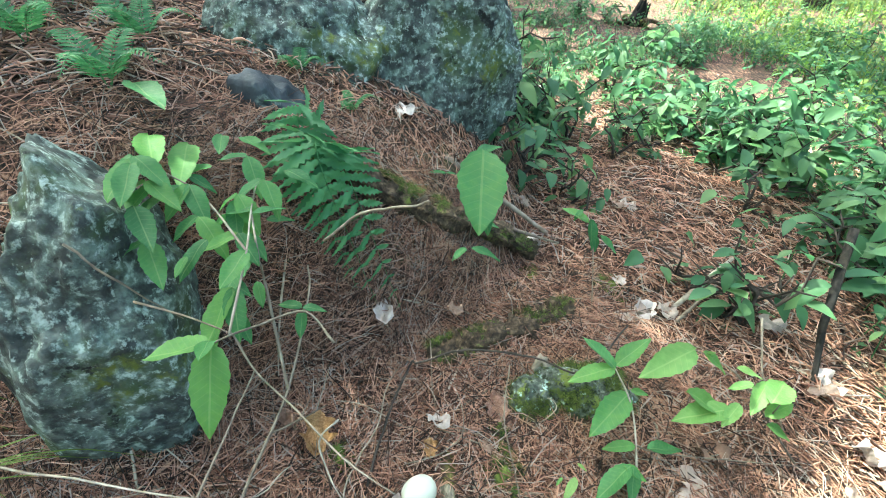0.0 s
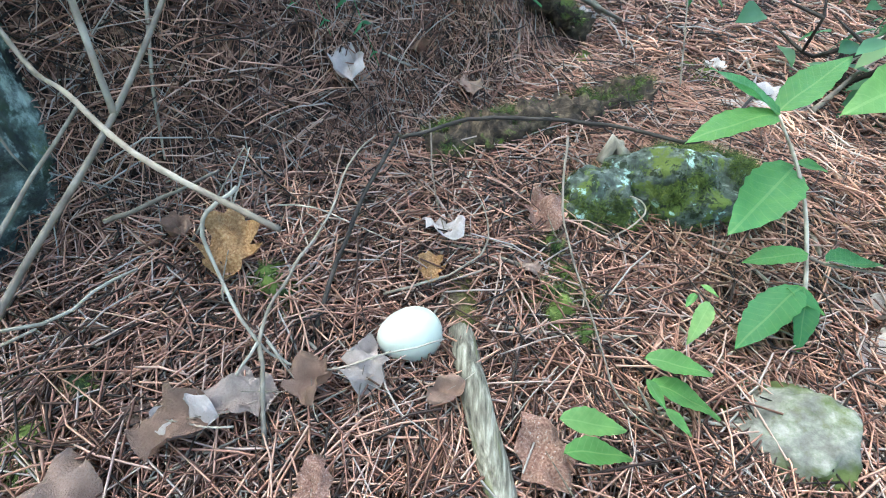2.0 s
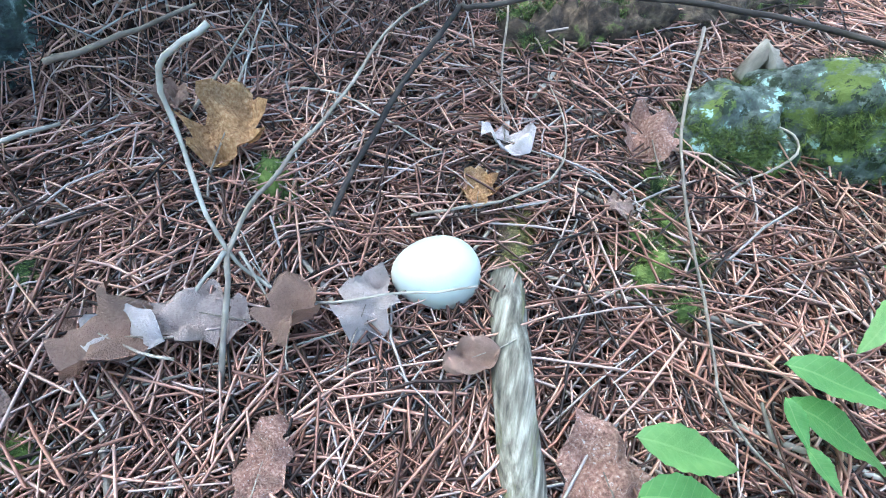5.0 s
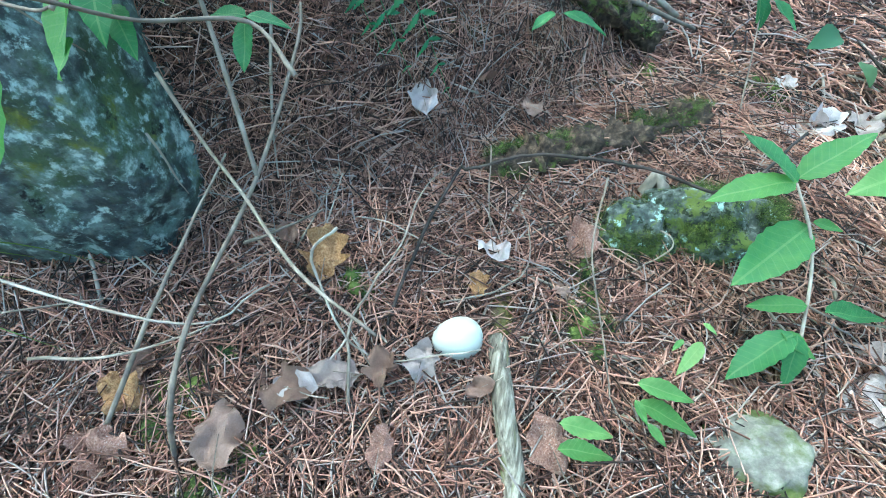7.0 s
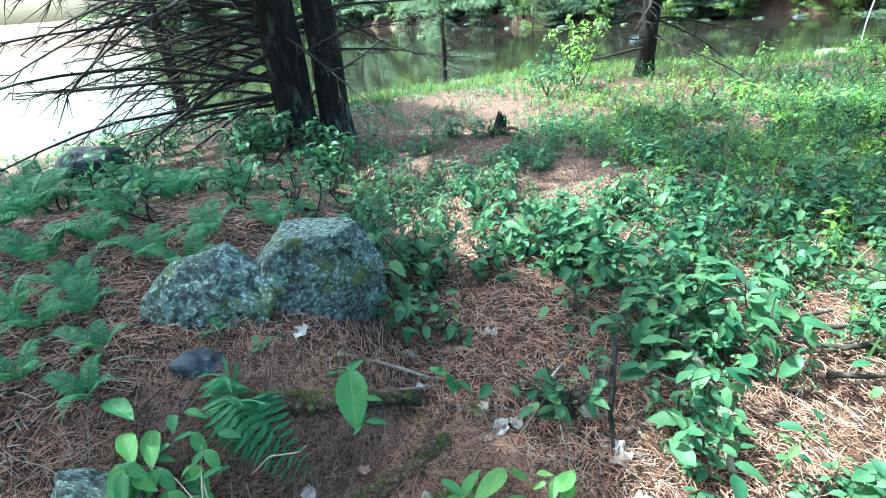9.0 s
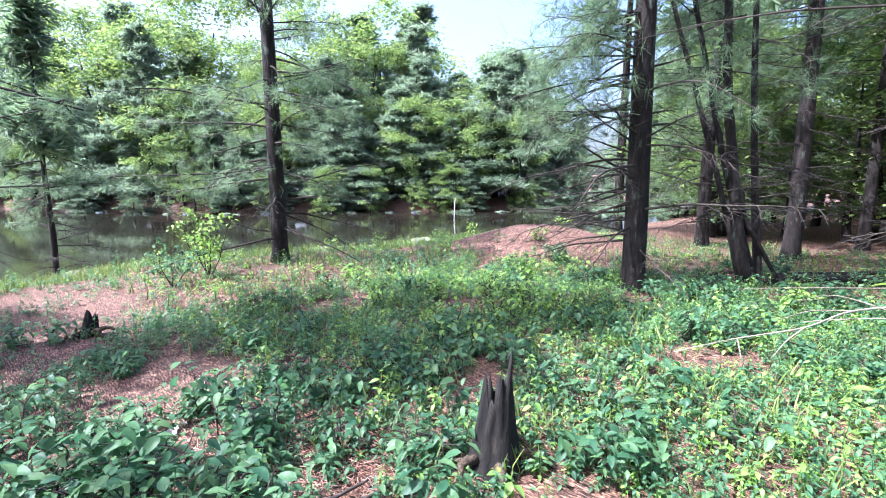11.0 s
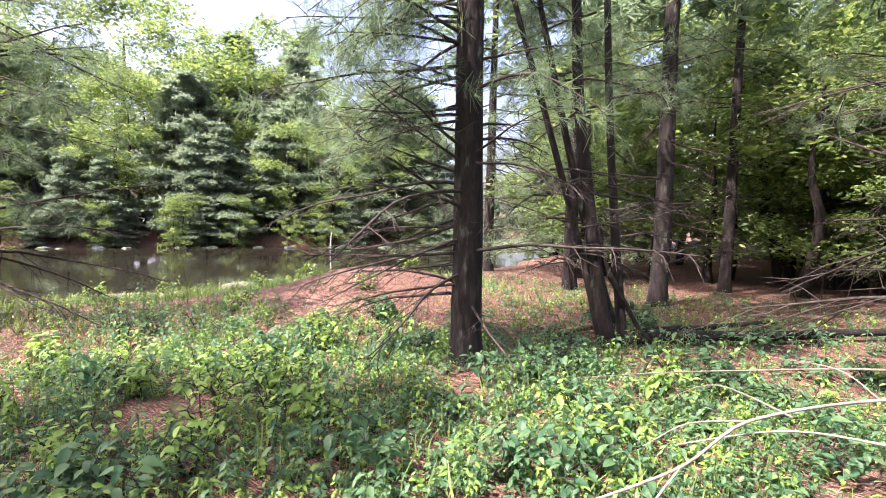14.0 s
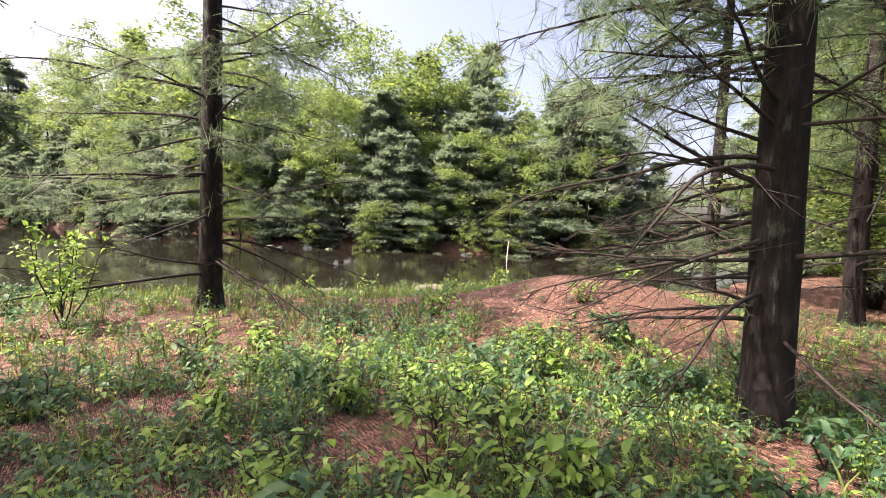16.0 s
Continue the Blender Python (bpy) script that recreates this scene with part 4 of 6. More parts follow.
def dead_shape(seed, lobes, material):
    """A dry, curled leaf with a wavy lobed outline."""
    v, q = [], []
    rows, cols = 14, 8
    for i in range(rows + 1):
        u = i / rows
        w = 0.36 * math.sin(math.pi * u ** 0.8) ** 0.7 if 0 < u < 1 else 0.012
        w *= 1 + lobes * math.sin(u * 19 + seed)
        for j in range(cols + 1):
            s = -1 + 2 * j / cols
            p = Vector((s * w, u, 0))
            z = 0.34 * noise.noise(p * 3.1 + Vector((seed * 5.0, 0, 0))) + 0.11 * noise.noise(p * 9 + Vector((seed * 3.0, 2, 0))) + 0.35 * s * s * w * (0.4 + 0.8 * math.sin(seed * 2.1))
            v.append((s * w * (1 - 0.1 * abs(s)) + 0.03 * noise.noise(p * 6), u - 0.5, z + 0.08))
    for i in range(rows):
        for j in range(cols):
            a = i * (cols + 1) + j
            q.append((a, a + 1, a + cols + 2, a + cols + 1))
    tmp = quads("dead_leaf", v, q, M[material])
    me = tmp.data
    bpy.data.objects.remove(tmp)
    return me


DEAD = {"deadleaf": [dead_shape(k, 0.25 if k % 2 else 0.1, "deadleaf") for k in (1, 2, 3, 4, 5)], "tanleaf": [dead_shape(k, 0.3, "tanleaf") for k in (6, 7)], "brownleaf": [dead_shape(k, 0.15, "brownleaf") for k in (8, 9)]}
sg = Geo()
sg.tube([(0, -0.02, 0.09), (0.01, -0.5, 0.085), (0.03, -0.66, 0.1), (0.07, -0.8, 0.08)], [0.006, 0.011, 0.011, 0.013], 5)
sob = sg.link("stalk", M["twig"])
STALK = sob.data
bpy.data.objects.remove(sob)
dead_count = [0]


def dead_leaf(p, s, turn, kind, label, tilt=None):
    dead_count[0] += 1
    k = dead_count[0]
    ob = new("dead_leaf", DEAD[kind][k % len(DEAD[kind])])
    rx, ry = (12 * math.sin(k * 2.3), 12 * math.sin(k * 1.7)) if tilt is None else tilt
    p = clear(p, 0.01)
    ob.matrix_world = pose(p[0], p[1], p[2] + 0.012, rx, ry, turn) @ Matrix.Scale(s, 4)
    st = new("stalk", STALK)
    st.parent = ob
    return tagged(ob, label, "dead leaf", "fallen leaves")


s1 = sapling((-0.310, -0.289, 0.000), "leafy green sapling with a bare pale stem leaning over the boulder")
stem(s1, [(-0.310, -0.289, 0.000), (-0.277, -0.248, 0.125), (-0.279, -0.165, 0.170), (-0.251, -0.015, 0.235), (-0.263, 0.167, 0.290), (-0.286, 0.241, 0.301)], 0.0034)
stem(s1, [(-0.347, 0.021, 0.330), (-0.304, -0.010, 0.270), (-0.209, -0.091, 0.300), (-0.110, -0.179, 0.330), (-0.037, -0.219, 0.334)], 0.0022)
stem(s1, [(-0.160, -0.025, 0.380), (-0.214, 0.014, 0.400), (-0.259, -0.051, 0.430), (-0.265, -0.106, 0.470), (-0.268, -0.143, 0.495)], 0.0022)
stem(s1, [(-0.514, 0.028, 0.360), (-0.375, -0.037, 0.420), (-0.276, -0.094, 0.460)], 0.0020)
stem(s1, [(-0.274, -0.098, 0.460), (-0.294, 0.027, 0.500), (-0.329, 0.133, 0.500), (-0.366, 0.270, 0.500)], 0.0020)
stem(s1, [(-0.294, 0.027, 0.500), (-0.437, 0.172, 0.500), (-0.604, 0.247, 0.500)], 0.0020)
stem(s1, [(-0.251, -0.015, 0.235), (-0.294, 0.064, 0.380), (-0.299, 0.069, 0.470), (-0.329, 0.133, 0.500)], 0.0028)
leaf(s1, (-0.268, -0.143, 0.495), (-0.247, -0.230, 0.440), 0.62, "leaf")
leaf(s1, (-0.273, -0.139, 0.490), (-0.353, -0.155, 0.470), 0.62, "leaf")
leaf(s1, (-0.275, -0.136, 0.490), (-0.262, -0.177, 0.520), 0.62, "leaf")
leaf(s1, (-0.376, 0.069, 0.480), (-0.401, 0.002, 0.460), 0.62, "leaf")
leaf(s1, (-0.294, 0.027, 0.500), (-0.304, -0.046, 0.490), 0.62, "leaf")
leaf(s1, (-0.366, 0.157, 0.500), (-0.348, 0.102, 0.460), 0.62, "leaf")
leaf(s1, (-0.331, 0.108, 0.470), (-0.289, 0.079, 0.450), 0.62, "leaf")
leaf(s1, (-0.323, 0.120, 0.500), (-0.278, 0.152, 0.500), 0.62, "leaf")
leaf(s1, (-0.437, 0.172, 0.500), (-0.487, 0.144, 0.520), 0.62, "leaf")
leaf(s1, (-0.492, 0.151, 0.520), (-0.529, 0.084, 0.500), 0.62, "leaf")
leaf(s1, (-0.512, 0.106, 0.500), (-0.457, 0.044, 0.470), 0.62, "leaf")
leaf(s1, (-0.604, 0.247, 0.500), (-0.607, 0.160, 0.480), 0.62, "leaf")
leaf(s1, (-0.322, 0.274, 0.500), (-0.253, 0.255, 0.500), 0.62, "leaf")
leaf(s1, (-0.453, 0.262, 0.500), (-0.494, 0.223, 0.500), 0.62, "leaf")
leaf(s1, (-0.339, 0.022, 0.450), (-0.288, 0.003, 0.440), 0.62, "leaf")
leaf(s1, (-0.297, -0.032, 0.430), (-0.265, -0.069, 0.420), 0.62, "leaf")
leaf(s1, (-0.313, -0.067, 0.420), (-0.309, -0.097, 0.410), 0.62, "leaf")
leaf(s1, (-0.221, 0.023, 0.400), (-0.263, 0.029, 0.400), 0.62, "leaf")
leaf(s1, (-0.221, 0.023, 0.400), (-0.184, 0.028, 0.400), 0.62, "leaf")
leaf(s1, (-0.219, 0.018, 0.400), (-0.216, -0.016, 0.370), 0.62, "leaf")
leaf(s1, (-0.283, 0.018, 0.450), (-0.266, -0.014, 0.430), 0.62, "leaf")
leaf(s1, (-0.329, 0.133, 0.500), (-0.427, 0.177, 0.460), 0.62, "leaf")
leaf(s1, (-0.634, 0.358, 0.500), (-0.561, 0.244, 0.500), 0.57, "leaf")
leaf(s1, (-0.539, 0.340, 0.500), (-0.494, 0.214, 0.500), 0.57, "leaf")
leaf(s1, (-0.479, 0.222, 0.500), (-0.428, 0.222, 0.480), 0.57, "leaf")
leaf(s1, (-0.600, 0.228, 0.500), (-0.571, 0.143, 0.480), 0.57, "leaf")
leaf(s1, (-0.478, 0.429, 0.480), (-0.404, 0.397, 0.480), 0.57, "leaf")
leaf(s1, (-0.365, 0.346, 0.460), (-0.281, 0.316, 0.460), 0.57, "leaf")
leaf(s1, (-0.801, 0.566, 0.520), (-0.688, 0.477, 0.520), 0.57, "leaf")
leaf(s1, (-0.482, 0.151, 0.500), (-0.518, 0.097, 0.480), 0.57, "leaf")
leaf(s1, (-0.322, 0.164, 0.460), (-0.280, 0.190, 0.460), 0.57, "leaf")
leaf(s1, (-0.349, 0.161, 0.470), (-0.317, 0.095, 0.450), 0.57, "leaf")
leaf(s1, (-0.393, 0.035, 0.470), (-0.398, -0.001, 0.460), 0.57, "leaf")
leaf(s1, (-0.313, 0.068, 0.460), (-0.323, -0.020, 0.460), 0.57, "leaf")
leaf(s1, (-0.495, 0.393, 0.500), (-0.467, 0.318, 0.500), 0.57, "leaf")
more_leaves = random.Random(23)
for x, y, z in ((-0.30, -0.02, 0.47), (-0.33, 0.08, 0.49), (-0.36, 0.16, 0.51), (-0.40, 0.10, 0.50), (-0.44, 0.16, 0.52), (-0.50, 0.14, 0.53), (-0.33, 0.20, 0.52), (-0.38, 0.26, 0.53), (-0.46, 0.05, 0.48), (-0.54, 0.18, 0.55)):
    for side in (-1, 1):
        a, far = more_leaves.uniform(-0.6, 0.6) - 1.57 + side * 0.9, more_leaves.uniform(0.05, 0.085)
        leaf(s1, (x, y, z), (x + far * math.cos(a), y + far * math.sin(a), z - far * more_leaves.uniform(0.1, 0.8)), 0.62, "leaf")
s2 = sapling((0.047, 0.590, 0.030), "young plant with one large drooping green leaf")
stem(s2, [(0.047, 0.590, 0.030), (0.062, 0.621, 0.150), (0.062, 0.482, 0.400), (0.053, 0.452, 0.500)], 0.0020)
leaf(s2, (0.057, 0.455, 0.500), (0.063, 0.295, 0.385), 0.8, "leaf")
leaf(s2, (0.044, 0.452, 0.490), (0.101, 0.507, 0.500), 0.57, "leaf")
leaf(s2, (0.056, 0.629, 0.200), (0.014, 0.605, 0.200), 0.57, "leaf")
leaf(s2, (0.070, 0.632, 0.200), (0.137, 0.606, 0.200), 0.57, "leaf")
leaf(s2, (0.053, 0.620, 0.100), (0.018, 0.571, 0.100), 0.57, "leaf")
leaf(s2, (0.068, 0.623, 0.100), (0.150, 0.609, 0.100), 0.57, "leaf")
leaf(s2, (0.047, 0.455, 0.470), (0.085, 0.321, 0.370), 0.57, "leaf")
leaf(s2, (-0.028, 0.702, 0.300), (-0.078, 0.709, 0.300), 0.57, "leaf")
leaf(s2, (-0.028, 0.702, 0.300), (0.014, 0.721, 0.300), 0.57, "leaf")
s3 = sapling((0.420, -0.065, 0.000), "green sapling with pointed leaves beside the mossy stone")
stem(s3, [(0.420, -0.065, 0.000), (0.413, 0.041, 0.100), (0.400, 0.096, 0.150), (0.364, 0.135, 0.200)], 0.0026)
stem(s3, [(0.415, 0.037, 0.090), (0.479, 0.032, 0.080), (0.781, 0.053, 0.050)], 0.0018)
leaf(s3, (0.364, 0.135, 0.200), (0.305, 0.199, 0.220), 0.63, "leaf")
leaf(s3, (0.366, 0.142, 0.200), (0.425, 0.177, 0.260), 0.63, "leaf")
leaf(s3, (0.364, 0.135, 0.200), (0.269, 0.112, 0.200), 0.63, "leaf")
leaf(s3, (0.401, 0.115, 0.150), (0.310, 0.023, 0.130), 0.63, "leaf")
leaf(s3, (0.408, 0.123, 0.150), (0.447, 0.121, 0.150), 0.63, "leaf")
leaf(s3, (0.409, 0.029, 0.100), (0.346, 0.027, 0.100), 0.63, "leaf")
leaf(s3, (0.437, 0.032, 0.090), (0.517, 0.046, 0.080), 0.63, "leaf")
leaf(s3, (0.398, -0.002, 0.080), (0.321, -0.059, 0.060), 0.63, "leaf")
leaf(s3, (0.403, -0.001, 0.080), (0.401, -0.062, 0.050), 0.63, "leaf")
leaf(s3, (0.384, -0.003, 0.080), (0.433, -0.018, 0.060), 0.63, "leaf")
s4 = sapling((0.814, 0.065, 0.000), "sunlit bushy sapling with light green leaves")
stem(s4, [(0.814, 0.065, 0.000), (0.682, 0.093, 0.140), (0.602, 0.136, 0.220), (0.507, 0.154, 0.260)], 0.0024)
stem(s4, [(0.682, 0.093, 0.140), (0.679, 0.090, 0.200)], 0.0020)
leaf(s4, (0.511, 0.154, 0.260), (0.393, 0.088, 0.250), 0.63, "yleaf")
leaf(s4, (0.523, 0.149, 0.260), (0.581, 0.126, 0.240), 0.63, "yleaf")
leaf(s4, (0.494, 0.095, 0.200), (0.591, 0.074, 0.160), 0.63, "yleaf")
leaf(s4, (0.586, 0.077, 0.180), (0.465, 0.055, 0.180), 0.63, "yleaf")
leaf(s4, (0.609, 0.150, 0.220), (0.667, 0.145, 0.220), 0.63, "yleaf")
leaf(s4, (0.593, 0.079, 0.200), (0.549, 0.038, 0.180), 0.63, "yleaf")
leaf(s4, (0.666, 0.086, 0.160), (0.733, 0.115, 0.180), 0.63, "yleaf")
leaf(s4, (0.660, 0.088, 0.200), (0.751, 0.178, 0.200), 0.63, "yleaf")
leaf(s4, (0.627, 0.114, 0.220), (0.584, 0.114, 0.200), 0.63, "yleaf")
leaf(s4, (0.675, 0.080, 0.140), (0.736, 0.068, 0.120), 0.63, "yleaf")
leaf(s4, (0.537, 0.149, 0.250), (0.536, 0.142, 0.280), 0.63, "yleaf")
leaf(s4, (0.676, 0.140, 0.200), (0.629, 0.079, 0.170), 0.63, "yleaf")
s5 = sapling((0.259, -0.150, 0.000), "low seedling with broad bright leaves over the pale stone")
stem(s5, [(0.259, -0.150, 0.000), (0.224, -0.132, 0.040), (0.208, -0.121, 0.060)], 0.0020)
leaf(s5, (0.214, -0.092, 0.050), (0.280, -0.097, 0.050), 0.52, "yleaf")
leaf(s5, (0.213, -0.120, 0.060), (0.292, -0.129, 0.050), 0.52, "yleaf")
leaf(s5, (0.211, -0.113, 0.050), (0.227, -0.135, 0.040), 0.52, "yleaf")
leaf(s5, (0.123, -0.171, 0.090), (0.187, -0.167, 0.080), 0.52, "yleaf")
leaf(s5, (0.121, -0.201, 0.100), (0.186, -0.185, 0.090), 0.52, "yleaf")
leaf(s5, (0.222, -0.145, 0.070), (0.246, -0.163, 0.060), 0.52, "yleaf")
leaf(s5, (0.304, 0.013, 0.040), (0.321, 0.001, 0.040), 0.52, "yleaf")
leaf(s5, (0.279, -0.047, 0.100), (0.252, -0.088, 0.100), 0.52, "yleaf")
leaf(s5, (0.240, -0.071, 0.140), (0.227, -0.086, 0.140), 0.52, "yleaf")
s6 = sapling((-0.625, -0.337, 0.000), "small green seedling among the fallen leaves")
stem(s6, [(-0.625, -0.337, 0.000), (-0.571, -0.278, 0.100), (-0.524, -0.230, 0.200)], 0.0020)
leaf(s6, (-0.542, -0.263, 0.150), (-0.507, -0.220, 0.180), 0.69, "leaf")
leaf(s6, (-0.558, -0.273, 0.120), (-0.576, -0.253, 0.140), 0.69, "leaf")
leaf(s6, (-0.561, -0.284, 0.100), (-0.519, -0.290, 0.100), 0.69, "leaf")
leaf(s6, (-0.582, -0.287, 0.100), (-0.628, -0.278, 0.100), 0.69, "leaf")
leaf(s6, (-0.574, -0.286, 0.100), (-0.604, -0.318, 0.080), 0.69, "leaf")
s7 = sapling((0.434, 0.494, 0.020), "seedling with a pair of green leaves on the needle slope")
stem(s7, [(0.434, 0.494, 0.020), (0.424, 0.602, 0.150), (0.399, 0.638, 0.240)], 0.0018)
leaf(s7, (0.399, 0.638, 0.240), (0.420, 0.598, 0.160), 0.57, "leaf")
leaf(s7, (0.401, 0.649, 0.220), (0.332, 0.703, 0.240), 0.57, "leaf")
leaf(s7, (0.432, 0.647, 0.180), (0.442, 0.618, 0.140), 0.57, "leaf")
leaf(s7, (0.445, 0.649, 0.180), (0.494, 0.610, 0.150), 0.57, "leaf")
leaf(s7, (0.386, 0.684, 0.240), (0.358, 0.656, 0.220), 0.57, "leaf")
twig([(-0.406, -0.283, 0.020), (-0.368, -0.129, 0.120), (-0.338, 0.047, 0.197)], 0.0035, 0.0016, "pale dry twig lying over the needles", "twig", "twig")
twig([(-0.747, -0.138, 0.120), (-0.578, -0.150, 0.120), (-0.290, -0.168, 0.150), (-0.227, -0.099, 0.150)], 0.0025, 0.0011, "pale dry twig lying over the needles", "twig", "twig")
twig([(-0.505, -0.223, 0.080), (-0.367, -0.207, 0.120), (-0.265, -0.164, 0.150)], 0.0025, 0.0011, "pale dry twig lying over the needles", "twig", "twig")
twig([(-0.692, -0.226, 0.100), (-0.557, -0.195, 0.120), (-0.421, -0.151, 0.130)], 0.0022, 0.0010, "pale dry twig lying over the needles", "twig", "twig")
twig([(-0.747, 0.145, 0.350), (-0.621, 0.111, 0.300), (-0.504, 0.105, 0.240)], 0.0020, 0.0009, "pale dry twig lying over the needles", "twig", "twig")
twig([(-0.280, 0.030, 0.030), (-0.234, 0.136, 0.100)], 0.0018, 0.0008, "pale dry twig lying over the needles", "twig", "twig")
twig([(-0.246, 0.032, 0.030), (-0.228, 0.134, 0.100)], 0.0018, 0.0008, "pale dry twig lying over the needles", "twig", "twig")
twig([(-0.226, 0.175, 0.420), (-0.154, 0.152, 0.500), (-0.078, 0.109, 0.550), (-0.036, 0.113, 0.563)], 0.0030, 0.0014, "arched bare twig above the fern", "twig", "twig")
twig([(-0.504, 0.114, 0.100), (-0.450, 0.066, 0.060)], 0.0020, 0.0009, "pale dry twig lying over the needles", "twig", "twig")
twig([(-0.108, -0.081, 0.020), (-0.094, 0.032, 0.060), (-0.056, 0.169, 0.100), (-0.036, 0.172, 0.110), (0.036, 0.205, 0.120), (0.096, 0.217, 0.120), (0.218, 0.204, 0.130), (0.320, 0.170, 0.140), (0.470, 0.346, 0.120)], 0.0027, 0.0024, "long dark twig arching over the rotten log", "darktwig", "twig")
twig([(0.164, 0.184, 0.120), (0.150, 0.066, 0.100), (0.167, -0.007, 0.070), (0.181, -0.090, 0.060), (0.192, -0.128, 0.050), (0.234, -0.165, 0.040)], 0.0016, 0.0007, "thin drooping dry stem", "twig", "twig")
twig([(-0.235, 0.118, 0.020), (-0.151, 0.100, 0.040), (-0.067, 0.065, 0.040), (-0.011, 0.051, 0.030)], 0.0014, 0.0006, "thin greenish twig on the litter", "twig", "twig")
twig([(-0.043, -0.019, 0.030), (0.026, 0.001, 0.050), (0.067, 0.044, 0.050), (0.069, 0.104, 0.050), (0.046, 0.183, 0.040)], 0.0016, 0.0007, "thin greenish twig on the litter", "twig", "twig")
twig([(0.046, 0.110, 0.030), (0.125, 0.168, 0.040)], 0.0028, 0.0013, "short green lichened stick", "twig", "twig")
twig([(-0.164, -0.027, 0.180), (-0.189, -0.051, 0.160), (-0.190, -0.063, 0.120), (-0.150, -0.109, 0.080), (-0.124, -0.118, 0.050), (-0.090, -0.120, 0.040), (-0.034, -0.113, 0.060), (0.027, -0.099, 0.078)], 0.0020, 0.0009, "thin twig lying across the egg", "twig", "twig")
twig([(-0.287, -0.046, 0.140), (-0.250, -0.028, 0.150), (-0.193, 0.005, 0.170)], 0.0026, 0.0012, "pale dry twig lying over the needles", "twig", "twig")
twig([(-0.120, -0.189, 0.030), (-0.133, -0.133, 0.070), (-0.139, -0.096, 0.080), (-0.121, -0.043, 0.100), (-0.100, 0.006, 0.120), (-0.095, 0.091, 0.120), (-0.075, 0.154, 0.120)], 0.0023, 0.0010, "pale dry twig lying over the needles", "twig", "twig")
twig([(-0.138, -0.119, 0.080), (-0.171, -0.163, 0.040), (-0.194, -0.225, 0.020), (-0.217, -0.244, 0.020)], 0.0016, 0.0007, "pale dry twig lying over the needles", "twig", "twig")
twig([(-0.135, -0.111, 0.070), (-0.099, -0.141, 0.030)], 0.0013, 0.0006, "pale dry twig lying over the needles", "twig", "twig")
twig([(-0.034, -0.125, 0.020), (-0.015, -0.165, 0.020), (0.010, -0.165, 0.020)], 0.0025, 0.0011, "dark crooked twig on the needles", "darktwig", "twig")
twig([(-0.226, -0.233, 0.020), (-0.167, -0.201, 0.030), (-0.126, -0.174, 0.030), (-0.058, -0.138, 0.040)], 0.0015, 0.0007, "pale dry twig lying over the needles", "twig", "twig")
twig([(-0.018, 0.287, 0.060), (0.001, 0.145, 0.050), (0.027, 0.044, 0.040)], 0.0013, 0.0006, "thin greenish twig on the litter", "twig", "twig")
twig([(0.149, -0.075, 0.020), (0.196, -0.039, 0.020)], 0.0045, 0.0020, "short broken pale stick", "twig", "twig")
twig([(0.168, 0.036, 0.020), (0.232, 0.096, 0.030), (0.277, 0.132, 0.050), (0.259, 0.151, 0.060), (0.239, 0.149, 0.050)], 0.0016, 0.0007, "curled dry grass stem", "twig", "twig")
twig([(0.680, 0.535, 0.030), (0.944, 0.774, 0.060)], 0.0080, 0.0060, "pale broken stick on the litter", "twig", "stick")
twig([(-0.063, 1.240, 0.080), (0.143, 1.039, 0.060), (0.340, 0.837, 0.040)], 0.0110, 0.0070, "pale weathered stick at the foot of the slope", "twig", "stick")
twig([(0.759, 0.335, 0.200), (0.768, 0.244, 0.100), (0.813, 0.158, 0.020)], 0.0030, 0.0014, "pale dry twig lying over the needles", "twig", "twig")
twig([(1.543, 0.771, 0.080), (1.492, 0.473, 0.050), (1.326, 0.142, 0.030)], 0.0180, 0.0140, "bare grey branch leaning in the plants", "twig", "branch")
twig([(1.496, 0.795, 0.100), (1.850, 0.806, 0.080)], 0.0080, 0.0036, "pale dry twig lying over the needles", "twig", "stick")
twig([(1.102, 0.620, 0.300), (1.001, 0.415, 0.120), (0.964, 0.288, 0.000)], 0.0130, 0.0059, "upright rotting stub of a branch", "char", "stub")
twig([(0.045, 0.872, 0.050), (0.370, 0.772, 0.050)], 0.0080, 0.0036, "straight pale stick on the needles", "twig", "stick")
twig([(0.669, 0.476, 0.030), (0.903, 0.696, 0.050)], 0.0060, 0.0027, "pale dry twig lying over the needles", "twig", "stick")
twig([(0.081, 1.799, 0.400), (0.181, 1.338, 0.300)], 0.0060, 0.0027, "thin grey stick against the boulder", "twig", "stick")
twig([(2.015, 0.697, 0.060), (2.173, 0.613, 0.050), (2.369, 0.570, 0.040)], 0.0140, 0.0063, "dark dead branch beside the black stump", "darktwig", "branch")
twig([(2.159, 0.747, 0.060), (2.363, 0.716, 0.050), (2.620, 0.730, 0.040)], 0.0140, 0.0063, "dark dead branch beside the black stump", "darktwig", "branch")
twig([(2.183, 0.580, 0.060), (2.423, 0.592, 0.050), (2.726, 0.646, 0.040)], 0.0140, 0.0063, "dark dead branch beside the black stump", "darktwig", "branch")
twig([(1.996, 0.457, 0.060), (2.160, 0.416, 0.050), (2.364, 0.408, 0.040)], 0.0140, 0.0063, "dark dead branch beside the black stump", "darktwig", "branch")
twig([(2.075, 0.874, 0.060), (2.216, 0.839, 0.050), (2.404, 0.853, 0.040)], 0.0140, 0.0063, "dark dead branch beside the black stump", "darktwig", "branch")
